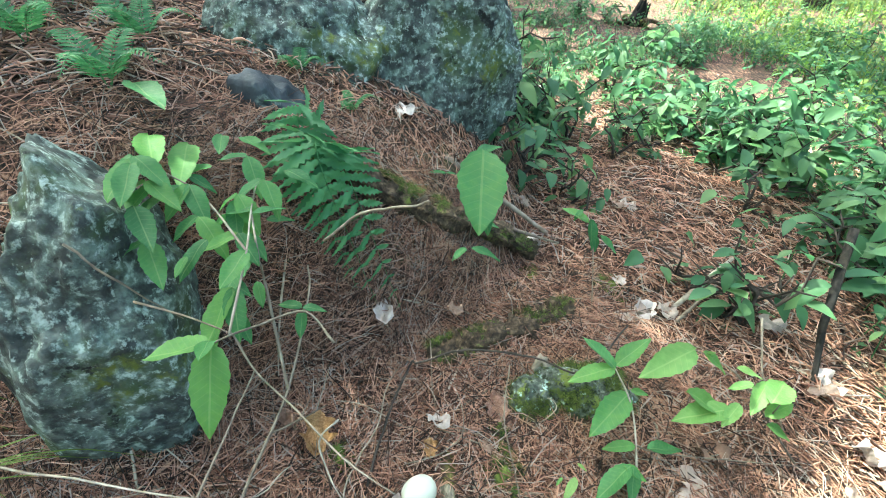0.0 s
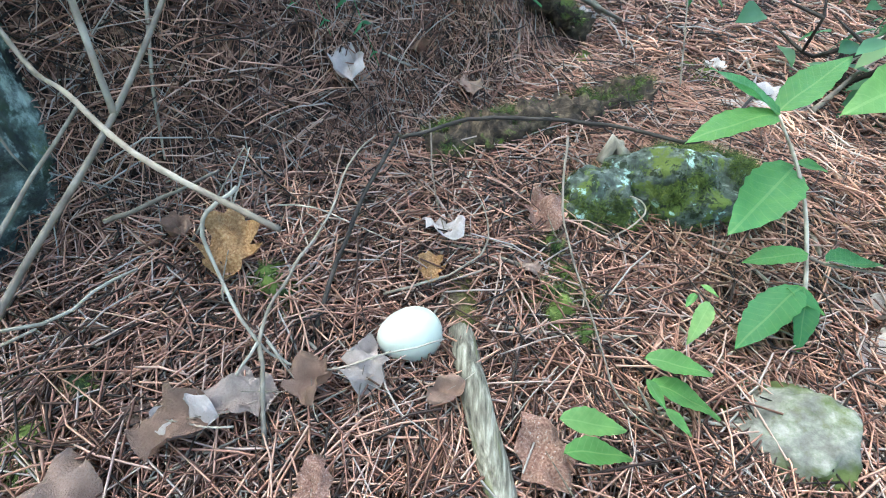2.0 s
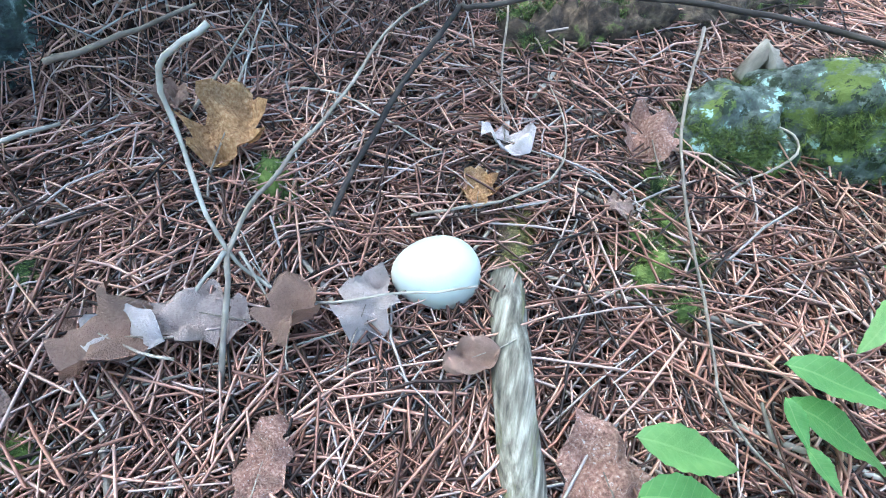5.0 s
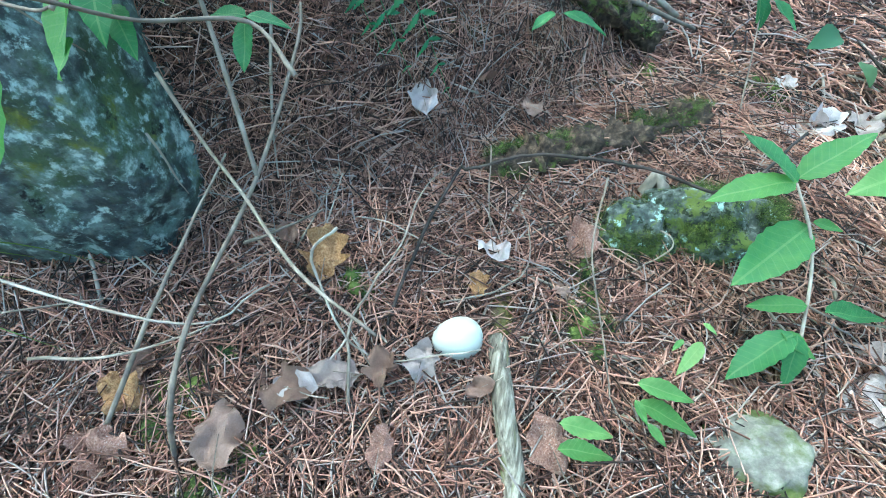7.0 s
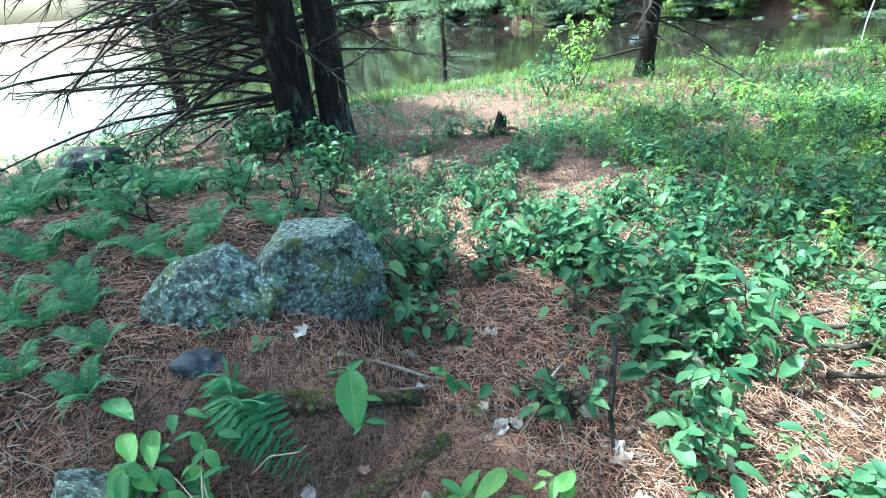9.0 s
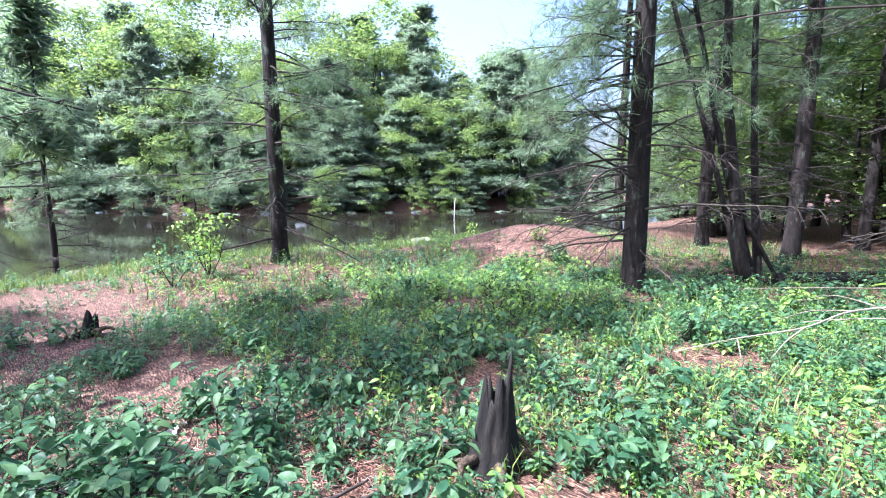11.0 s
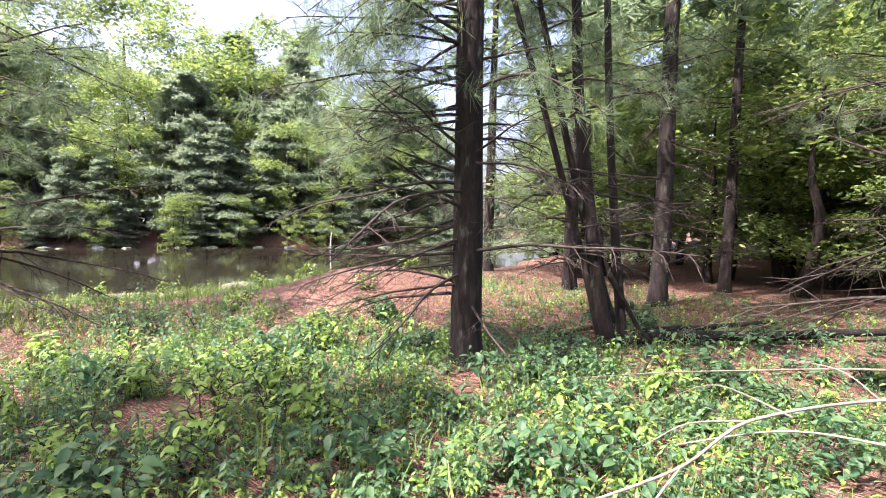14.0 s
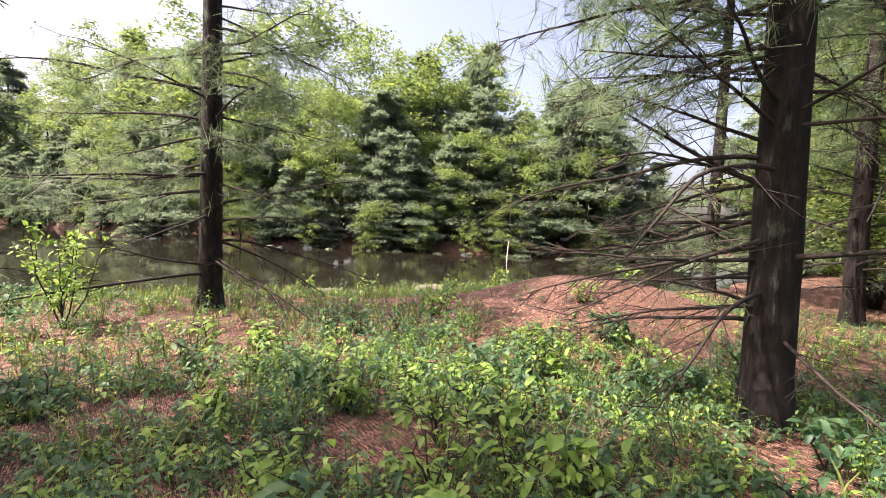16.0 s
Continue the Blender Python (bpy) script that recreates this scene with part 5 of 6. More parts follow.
twig([(7.908, -2.419, 0.600), (7.630, -1.969, 0.550), (7.581, -1.518, 0.500), (6.943, -0.837, 0.420), (6.287, -0.527, 0.330), (5.641, -0.116, 0.280), (5.170, 0.213, 0.200)], 0.0150, 0.0040, "pale dead branch reaching over the undergrowth", "twig", "dead_branch")
twig([(6.329, -1.900, 0.350), (6.678, -1.795, 0.350), (7.027, -1.676, 0.380), (7.115, -1.385, 0.380), (7.059, -0.980, 0.350), (6.612, -0.472, 0.300)], 0.0130, 0.0040, "pale dead branch reaching over the undergrowth", "twig", "dead_branch")
twig([(8.086, -2.054, 0.600), (8.224, -1.655, 0.550), (7.611, -0.617, 0.500), (7.007, 0.195, 0.450)], 0.0120, 0.0030, "pale dead branch reaching over the undergrowth", "twig", "dead_branch")
twig([(6.943, -0.837, 0.420), (6.727, -0.526, 0.400), (6.370, -0.330, 0.350)], 0.0070, 0.0020, "pale dead branch reaching over the undergrowth", "twig", "dead_branch")
twig([(7.581, -1.518, 0.500), (8.022, -1.364, 0.550), (8.105, -0.987, 0.550)], 0.0070, 0.0020, "pale dead branch reaching over the undergrowth", "twig", "dead_branch")
twig([(7.089, -1.046, 0.440), (7.427, -0.638, 0.450), (7.059, -0.348, 0.400)], 0.0070, 0.0020, "pale dead branch reaching over the undergrowth", "twig", "dead_branch")
twig([(6.287, -0.527, 0.330), (6.016, -0.447, 0.250), (5.737, -0.387, 0.150)], 0.0070, 0.0020, "pale dead branch reaching over the undergrowth", "twig", "dead_branch")
twig([(5.660, -0.144, 0.280), (5.496, -0.223, 0.150)], 0.0070, 0.0020, "pale dead branch reaching over the undergrowth", "twig", "dead_branch")
twig([(6.984, -1.613, 0.380), (7.418, -1.637, 0.420), (7.321, -1.399, 0.400)], 0.0070, 0.0020, "pale dead branch reaching over the undergrowth", "twig", "dead_branch")
# leaves on the ground
dead_leaf((-0.226, 0.022, 0.030), 0.095, 10, "tanleaf", "curled tan oak leaf standing in the needles")
dead_leaf((-0.209, -0.177, 0.012), 0.085, 80, "deadleaf", "grey folded dead leaf on the pine needles")
dead_leaf((0.149, 0.139, 0.012), 0.075, 10, "brownleaf", "brown crumpled leaf on the pine needles")
dead_leaf((0.120, -0.175, 0.012), 0.075, 30, "brownleaf", "red brown crumpled leaf on the pine needles")
dead_leaf((0.016, 0.085, 0.012), 0.060, 60, "deadleaf", "grey torn leaf on the pine needles")
dead_leaf((-0.070, -0.219, 0.012), 0.050, 0, "brownleaf", "small brown leaf on the pine needles")
dead_leaf((0.124, 0.038, 0.012), 0.030, 20, "deadleaf", "small grey leaf on the pine needles")
dead_leaf((-0.305, 0.052, 0.012), 0.050, 50, "deadleaf", "small grey leaf on the pine needles")
dead_leaf((-0.157, -0.147, 0.012), 0.070, 100, "deadleaf", "grey papery leaf on the pine needles")
dead_leaf((-0.094, -0.126, 0.012), 0.060, 20, "deadleaf", "grey papery leaf on the pine needles")
dead_leaf((0.006, 0.023, 0.012), 0.045, 5, "tanleaf", "orange scrap of bark on the pine needles")
dead_leaf((-0.049, -0.106, 0.012), 0.060, 0, "deadleaf", "grey papery leaf on the pine needles")
dead_leaf((0.033, -0.127, 0.012), 0.040, 120, "deadleaf", "small dark leaf on the pine needles")
dead_leaf((-0.411, -0.225, 0.012), 0.070, 80, "tanleaf", "tan dead leaf on the pine needles")
dead_leaf((-0.405, -0.186, 0.012), 0.050, 20, "deadleaf", "pale dead leaf on the pine needles")
dead_leaf((-0.261, -0.247, 0.012), 0.085, 20, "deadleaf", "pale grey dead leaf on the pine needles")
dead_leaf((-0.395, -0.292, 0.012), 0.080, 80, "brownleaf", "brown dead leaf on the pine needles")
dead_leaf((-0.194, -0.174, 0.012), 0.060, 100, "deadleaf", "grey dead leaf on the pine needles")
dead_leaf((0.535, 0.007, 0.012), 0.110, 40, "deadleaf", "large pale dead leaf on the pine needles")
dead_leaf((0.598, 0.069, 0.012), 0.090, 80, "deadleaf", "pale dead leaf on the pine needles")
dead_leaf((0.505, -0.047, 0.012), 0.100, 10, "deadleaf", "large pale dead leaf on the pine needles")
dead_leaf((0.586, -0.071, 0.012), 0.100, 70, "deadleaf", "large pale dead leaf on the pine needles")
dead_leaf((0.588, 0.512, 0.012), 0.090, -40, "deadleaf", "grey curled leaf on the pine needles")
dead_leaf((0.511, 0.474, 0.012), 0.070, 80, "deadleaf", "pale curled leaf on the pine needles")
dead_leaf((0.653, 0.521, 0.012), 0.070, 30, "deadleaf", "brown leaf on the pine needles")
dead_leaf((0.034, 0.441, 0.012), 0.060, 60, "deadleaf", "grey leaf on the pine needles")
dead_leaf((0.281, 0.805, 0.012), 0.080, 60, "deadleaf", "grey leaf on the pine needles")
dead_leaf((-0.159, 0.388, 0.012), 0.070, 20, "deadleaf", "tan leaf on the pine needles")
dead_leaf((0.545, 0.641, 0.012), 0.060, 10, "deadleaf", "grey leaf on the pine needles")
dead_leaf((0.639, 1.115, 0.012), 0.080, 30, "deadleaf", "pale leaf on the pine needles")
dead_leaf((1.000, 0.311, 0.012), 0.100, 10, "deadleaf", "white curled leaf on the pine needles")
dead_leaf((0.566, 0.512, 0.012), 0.070, 40, "deadleaf", "grey leaf on the pine needles")
dead_leaf((0.992, 0.017, 0.012), 0.110, 60, "deadleaf", "brown leaf on the pine needles")
dead_leaf((0.268, 1.065, 0.012), 0.080, 20, "deadleaf", "grey leaf on the pine needles")
dead_leaf((0.434, 1.016, 0.012), 0.080, 70, "deadleaf", "grey leaf on the pine needles")
dead_leaf((0.696, 1.119, 0.012), 0.080, 70, "deadleaf", "pale leaf on the pine needles")
dead_leaf((0.969, 0.277, 0.012), 0.090, 10, "deadleaf", "white curled leaf on the pine needles")


for i in range(120):
    a, r = random.uniform(0, 6.28), 0.35 + 2.6 * random.random() ** 0.8
    x, y = 0.5 + r * math.cos(a), 0.4 + r * math.sin(a)
    if (x > -0.5 or y < 0.0) and not (abs(x - 0.03) < 0.3 and abs(y + 0.15) < 0.25):
        dead_leaf((x, y, float(hgt(x, y)) + 0.014), random.uniform(0.045, 0.1), random.uniform(0, 360), "deadleaf", "dry crumpled leaf on the needle litter")


# ---- wood on the ground ----
def log(name, a, b, r0, r1, material, label, hollow=0.3, k=14, sides=14):
    a, b = np.array(a, float), np.array(b, float)
    g = Geo()
    pts = sway((0, 0, 0), b - a, k, 0.02 + 0.15 * r0, a[0] * 5 + 2)
    rr = [(r0 + (r1 - r0) * i / (k - 1)) * (1 + hollow * noise.noise(Vector((i * 0.8, a[0] * 7, 1)))) * (0.75 if i in (0, k - 1) else 1) for i in range(k)]
    g.tube(pts, rr, sides, hollow)
    ob = g.link(name, M[material])
    ob.location = a
    return tagged(ob, label, "log")


stick = log("mossy_stick", (0.038, 0.012, 0.02), (0.094, -0.33, 0.018), 0.0132, 0.0142, "stickwood", "short weathered stick with a mossy end beside the egg", 0.15, 26, 30)
mg = Geo()
mg.tube([(0.0, 0.004, 0.001), (0.003, -0.015, 0.002), (0.006, -0.035, 0.002), (0.010, -0.055, 0.002), (0.012, -0.068, 0.0)], [0.0105, 0.0152, 0.0150, 0.0146, 0.012], 20, 0.22)
mg.link("moss_cap", M["darklog"], stick, "olive brown moss on the stick end")
mp = [(0.003 + 0.009 * u + 0.015 * math.cos(w), -0.06 * u, 0.002 + 0.015 * math.sin(w)) for u, w in zip(rng.random(500), rng.uniform(0.0, 3.14, 500))]
mv, mq = tufts(np.array(mp), 0.006, 8, 0.0004)
quads("moss_fuzz", mv, mq, M["olivemoss"], stick)
rotten = log("rotten_log", (-0.02, 0.26, 0.022), (0.37, 0.50, 0.015), 0.033, 0.038, "rotwood", "rotten mossy log half sunk in needles", 0.65, 34, 30)
slanting = log("rotten_log", (-0.31, 0.42, 0.465), (0.28, 0.74, 0.03), 0.034, 0.030, "rotwood", "long decaying log slanting down the bank", 0.65, 34, 30)
log("fallen_log", (9.9, 0.45, 0.08), (12.5, -2.6, 0.12), 0.085, 0.05, "char", "fallen dark trunk lying on the forest floor", 0.2)
log("fallen_log", (10.4, 0.5, 0.06), (12.4, -1.2, 0.08), 0.05, 0.03, "char", "thin fallen trunk beside a larger one", 0.2)
log("fallen_log", (9.6, 1.3, 0.06), (11.8, 0.5, 0.06), 0.04, 0.025, "rotwood", "fallen branch under the pines", 0.2)
log("bark_chip", (0.235, 0.235, 0.05), (0.26, 0.26, 0.07), 0.012, 0.01, "wood", "pale chip of split wood", 0.3, 5, 7)


def log_moss(thing, a, b, r, n, seed):
    """Moss shoots in patches along the upper side of a log."""
    rr = np.random.default_rng(seed)
    a, b = np.array(a, float), np.array(b, float)
    side = np.cross(b - a, (0, 0, 1.0))
    side /= np.linalg.norm(side)
    u, w = rr.random(n), rr.uniform(-1.2, 1.2, n)
    p = np.outer(u, b - a) + np.outer(np.sin(w) * r, side) + np.outer(np.cos(w) * r, (0, 0, 1.0))
    keep = np.array([noise.noise(Vector(c) * 14) > 0.0 for c in p])
    v, q = tufts(p[keep], 0.012, seed, 0.003)
    quads("moss", v, q, M["moss"], thing)


def moss_on_stone(x, y, z, sx, sy, sz, n, seed):
    """Moss shoots over the upper side of a stone."""
    r = np.random.default_rng(seed)
    a, u = r.uniform(0, 6.28, n), r.uniform(0.15, 1.0, n)
    w = np.sqrt(1 - u * u)
    p = np.stack([x + sx * w * np.cos(a), y + sy * w * np.sin(a), z + sz * u], -1)
    keep = np.array([noise.noise(Vector(c) * 26) > 0.02 for c in p])
    v, q = tufts(p[keep], 0.012, seed, 0.002)
    t = tagged(quads("moss_growth", v, q, M["moss"]), "yellow green moss growing over a stone", "moss")
    return t


log_moss(rotten, (-0.02, 0.26, 0.022), (0.37, 0.50, 0.015), 0.036, 2200, 11)
log_moss(slanting, (-0.31, 0.42, 0.465), (0.28, 0.74, 0.03), 0.034, 2200, 12)
moss_on_stone(0.36, 0.20, 0.02, 0.122, 0.073, 0.079, 3200, 1)
moss_on_stone(0.23, 0.17, 0.01, 0.061, 0.056, 0.057, 1300, 2)


def moss_patch(x, y, r, h, label, n=520, material="moss"):
    """A cushion of moss: a low dome with short shoots."""
    t = tagged(base("moss_cushion", x, y, float(hgt(x, y))), label, "moss")
    bm = bmesh.new()
    lumps = random.Random(int(abs(x * 1000) + abs(y * 100)))
    for k in range(9):
        a, far = lumps.uniform(0, 6.28), r * (0.0 if k == 0 else lumps.uniform(0.4, 1.25))
        cx, cy, rr = far * math.cos(a), far * 1.3 * math.sin(a), r * lumps.uniform(0.28, 0.55)
        hh = h * lumps.uniform(0.45, 1.0) * (1 - 0.4 * far / r)
        made = bmesh.ops.create_icosphere(bm, subdivisions=2, radius=1)["verts"]
        for v in made:
            d = 1 + 0.3 * noise.noise(v.co * 2.1 + Vector((x * 9 + k, y * 9, 0)))
            v.co = (cx + v.co.x * rr * d, cy + v.co.y * rr * d, max(-0.2, v.co.z) * hh * d)
    me = bpy.data.meshes.new("cushion")
    bm.to_mesh(me)
    pts = [tuple(v.co) for v in bm.verts if v.co.z > 0.1 * h]
    bm.free()
    me.materials.append(M[material])
    ob = new("cushion", me)
    ob["kind"] = "stuff"
    ob.parent = t
    p = np.array([pts[i] for i in rng.integers(0, len(pts), n)]) + rng.normal(0, r * 0.05, (n, 3))
    v, q = tufts(p, 0.009, 3, 0.0014)
    quads("moss_top", v, q, M[material], t)


moss_patch(0.158, -0.015, 0.036, 0.062, "small green moss cushion in the needles")
moss_patch(0.152, 0.05, 0.027, 0.056, "small green moss cushion in the needles")
moss_patch(-0.17, -0.02, 0.04, 0.045, "flat green moss patch in the needles")
moss_patch(-0.24, -0.30, 0.05, 0.045, "flat green moss patch under twigs")
moss_patch(-0.33, -0.20, 0.05, 0.045, "flat green moss patch under twigs")
moss_patch(0.27, 0.62, 0.05, 0.04, "green moss cushion by the log")
moss_patch(0.52, 0.62, 0.04, 0.03, "green moss cushion by the log")
moss_patch(0.27, -0.21, 0.03, 0.02, "green moss at the foot of a pale stone")


# ---- ferns ----
def frond(thing, line, width, tilt=0.0, label="", step=1):
    line = smooth_line(line, 8) - np.array(thing.matrix_world.translation)
    n = len(line)
    tan = np.gradient(line, axis=0)
    tan /= np.linalg.norm(tan, axis=1)[:, None]
    g = Geo()
    g.tube(line, np.linspace(0.0018, 0.0005, n), 4, cap=False)
    lv, lq = leaf_shape(1.0, 0.30, 14, 0.12, 0.1, teeth=0.32)
    for i in range(int(n * 0.16), n, step):
        u = i / (n - 1)
        L = width * math.sin(math.pi * (0.12 + 0.86 * u) ** 0.9) ** 0.8 * (1.12 - 0.55 * u)
        T = tan[i]
        S = np.cross(T, (0, 0, 1.0))
        S = S / (np.linalg.norm(S) + 1e-6)
        N = np.cross(S, T)
        S, N = S * math.cos(tilt) + N * math.sin(tilt), N * math.cos(tilt) - S * math.sin(tilt)
        for sgn in (-1, 1):
            Y = S * sgn * 0.93 + T * 0.38 - N * 0.08
            Y /= np.linalg.norm(Y)
            X = np.cross(Y, N)
            R = np.stack([X, Y, np.cross(X, Y)], 1)
            g.add((lv * (L * 0.95, L, L)) @ R.T + line[i], lq.tolist())
    return g.link("frond", M["fern"], thing, label)


def fern(x, y, z, size, count, label, seed, up=0.9):
    t = tagged(base("fern", x, y, z), label, "fern")
    r2 = random.Random(seed)
    for i in range(count):
        a = 6.283 * i / count + r2.uniform(-0.4, 0.4)
        d = np.array((math.cos(a), math.sin(a), 0))
        L = size * r2.uniform(0.7, 1.1)
        b = np.array((x, y, z))
        frond(t, [b, b + d * L * 0.22 + (0, 0, up * L * 0.45), b + d * L * 0.55 + (0, 0, up * L * 0.7), b + d * L * 0.95 + (0, 0, up * L * 0.5)], L * 0.26)
    return t


f1 = tagged(base("fern", -0.28, 0.44, 0.43), "dark green fern with drooping fronds against the bank", "fern")
for dx, dy, dz, w in ((0, 0, 0, 0.105), (-0.055, -0.03, 0.05, 0.11), (-0.10, -0.01, 0.06, 0.1), (-0.13, 0.06, 0.10, 0.1)):
    frond(f1, [(-0.28, 0.44, 0.43), (-0.255 + dx * 0.6, 0.40 + dy, 0.485 + dz * 0.7), (-0.205 + dx, 0.355 + dy, 0.41 + dz), (-0.15 + dx, 0.325 + dy, 0.28 + dz), (-0.093 + dx, 0.30 + dy, 0.135 + dz)], w, step=2)
for i, (x, y, s, k) in enumerate(((-1.25, 1.25, 0.3, 5), (-0.62, 1.12, 0.24, 4), (-1.5, 1.0, 0.26, 5), (-1.0, 0.75, 0.2, 4), (-1.7, 1.7, 0.34, 6), (-1.45, 2.2, 0.36, 6), (-2.1, 2.6, 0.4, 6), (-1.2, 2.7, 0.36, 6), (-2.6, 2.0, 0.4, 6), (-1.8, 3.3, 0.4, 6), (-2.6, 3.4, 0.42, 6), (-0.95, 3.1, 0.36, 6), (-1.15, 1.75, 0.3, 6), (-1.6, 1.4, 0.3, 5), (-2.0, 1.4, 0.34, 6), (-2.3, 2.9, 0.4, 6), (-1.5, 2.8, 0.36, 6), (-1.1, 2.25, 0.32, 6), (-1.9, 2.2, 0.36, 6), (-3.0, 2.7, 0.42, 6), (-0.75, 2.5, 0.32, 6), (-1.3, 0.6, 0.24, 5), (-0.75, 0.62, 0.17, 4), (-0.88, 0.82, 0.2, 5), (-0.72, 0.42, 0.15, 4), (-0.98, 0.98, 0.22, 5), (-0.93, 0.5, 0.18, 4), (-0.80, 1.22, 0.24, 5), (-0.62, 1.42, 0.24, 5), (-0.35, 1.6, 0.22, 5), (-0.28, 0.66, 0.1, 3), (-0.42, 0.70, 0.09, 3), (-1.1, 1.4, 0.26, 6), (-1.15, 0.85, 0.22, 5))):
    fern(x, y, float(hgt(x, y)), s, k, "light green fern on the bank", 40 + i)


# ---- pine needles on the ground, stuff ----
def needles_on_ground():
    n = 110000
    a = rng.uniform(0, 6.283, n)
    rad = np.where(np.arange(n) < 42000, 0.66 * np.sqrt(rng.random(n)), 0.5 + 2.0 * rng.random(n) ** 1.1)
    x, y = 0.02 + rad * np.cos(a) * 1.15, 0.0 + rad * np.sin(a)
    L = rng.uniform(0.05, 0.105, n)
    th = rng.uniform(0, 6.283, n)
    bend = rng.normal(0, 0.09, n)
    lift, tip = rng.uniform(0.001, 0.022, n) * (0.4 + rng.random(n)), rng.normal(0, 0.16, n)
    w = rng.uniform(0.0006, 0.00125, n) * np.where(rad > 0.8, 1.8, 1.0)
    gx, gy = (hgt(x + 0.01, y) - hgt(x - 0.01, y)) / 0.02, (hgt(x, y + 0.01) - hgt(x, y - 0.01)) / 0.02
    g = np.hypot(gx, gy) + 1e-6
    fall = 1 / np.sqrt(1 + g * g)
    rows = []
    for i, u in enumerate((-0.5, 0.0, 0.5)):
        ca, sa = np.cos(th + bend * u * 2), np.sin(th + bend * u * 2) * fall
        d = np.stack([(-gy * ca + gx * sa) / g, (gx * ca + gy * sa) / g], -1)
        px, py = x + d[:, 0] * L * u, y + d[:, 1] * L * u
        pz = hgt(px, py) + 0.003 + lift + tip * L * u + (0.006 * (u == 0))
        s = np.stack([-d[:, 1] * w, d[:, 0] * w, np.zeros(n)], -1)
        c = np.stack([px, py, np.maximum(pz, hgt(px, py) + 0.0015)], -1)
        rows += [c - s, c + s + (0, 0, 0), c + np.array((0, 0, 1.0)) * w[:, None] * 1.5]
    v = np.stack(rows, 1).reshape(-1, 3)
    o = (np.arange(n) * 9)[:, None, None]
    q = np.array([(0, 1, 4, 3), (1, 2, 5, 4), (2, 0, 3, 5), (3, 4, 7, 6), (4, 5, 8, 7), (5, 3, 6, 8)])[None] + o
    tagged(quads("pine_needle_litter", v, q.reshape(-1, 4), M["needle"]), "dense litter of dry reddish brown pine needles", "pine needles", kind="stuff")


needles_on_ground()


def twig_litter():
    n = 420
    g = Geo()
    for i in range(n):
        r = 0.15 + 2.4 * random.random() ** 0.8
        a = random.uniform(0, 6.28)
        x, y, th, L = 0.2 + r * math.cos(a), 0.3 + r * math.sin(a), random.uniform(0, 6.28), random.uniform(0.04, 0.2)
        pts = []
        for u in (-0.5, -0.15, 0.2, 0.5):
            px, py = x + L * u * math.cos(th) + random.uniform(-0.004, 0.004), y + L * u * math.sin(th) + random.uniform(-0.004, 0.004)
            pts.append((px, py, float(hgt(px, py)) + 0.016 + random.uniform(0, 0.008)))
        rr = random.uniform(0.0009, 0.0028)
        g.tube(pts, [rr, rr * 1.1, rr * 0.9, rr * 0.5], 5)
    tagged(g.link("twig_litter", M["twig"]), "scattered short dry twigs among the needles", "twigs", kind="stuff")


twig_litter()


# ---- undergrowth, stuff ----
def herb_template(r, leaves, height, size):
    pairs = []
    lv, lq = leaf_shape(1.0, 0.72, 3, 0.3, 0.25)
    for i in range(leaves):
        a = i * 2.4 + r.uniform(-0.4, 0.4)
        z = height * (0.35 + 0.65 * (i + 1) / leaves)
        m = pose(0, 0, z, math.degrees(r.uniform(-0.5, 0.35)), math.degrees(r.uniform(-0.3, 0.3)), math.degrees(a))
        m = np.array(m)
        s = size * r.uniform(0.7, 1.2)
        v = (lv * s + (0, size * 0.15, 0)) @ m[:3, :3].T + m[:3, 3]
        pairs.append((v, lq))
    w = 0.003
    pairs.append((np.array([(-w, 0, 0), (w, 0, 0), (w * 0.6, 0, height), (-w * 0.6, 0, height)]), np.array([(0, 1, 2, 3)])))
    pairs.append((np.array([(0, -w, 0), (0, w, 0), (0, w * 0.6, height), (0, -w * 0.6, height)]), np.array([(0, 1, 2, 3)])))
    return join(pairs)


def cover(x, y):
    """How thickly plants stand, 0 to 1."""
    r = np.hypot((x - 0.15) / 1.0, (y - 0.25) / 1.25)
    c = sstep(0.85, 1.7, r)
    c = c * (0.8 + 0.2 * sstep(2.5, 4.5, x + 0.35 * np.maximum(y - 2, 0)))
    c = c * (1 - 0.85 * sstep(-0.1, -0.6, x) * (1 - sstep(2.4, 3.2, y)))
    c = c * (1 - 0.97 * sstep(1.15, 0.85, np.hypot((x - 9.9) / 2.0, (y - 4.7) / 1.8)))
    path = np.abs(x - 0.75 - 0.12 * (y - 1)) / 0.35
    c = c * (1 - 0.75 * (1 - sstep(0.5, 1.0, path)) * (1 - sstep(2.2, 3.4, y)))
    c = c * (1 - sstep(-1.6, -0.8, shore(x, y)))
    patch = np.sin(1.9 * x + 1.3 * np.sin(2.3 * y)) * np.cos(2.1 * y + 0.8 * np.sin(1.7 * x))
    fine = np.sin(5.3 * x + 2 * np.sin(4.1 * y)) * np.cos(6.1 * y + 1.5 * np.sin(3.3 * x))
    open_ground = 0.35 * sstep(4.2, 3.0, x)
    return c * sstep(-0.95 + open_ground, -0.2 + open_ground, patch + 0.1 + 0.5 * fine) * np.where(x > 9.5, 0.7, 1)


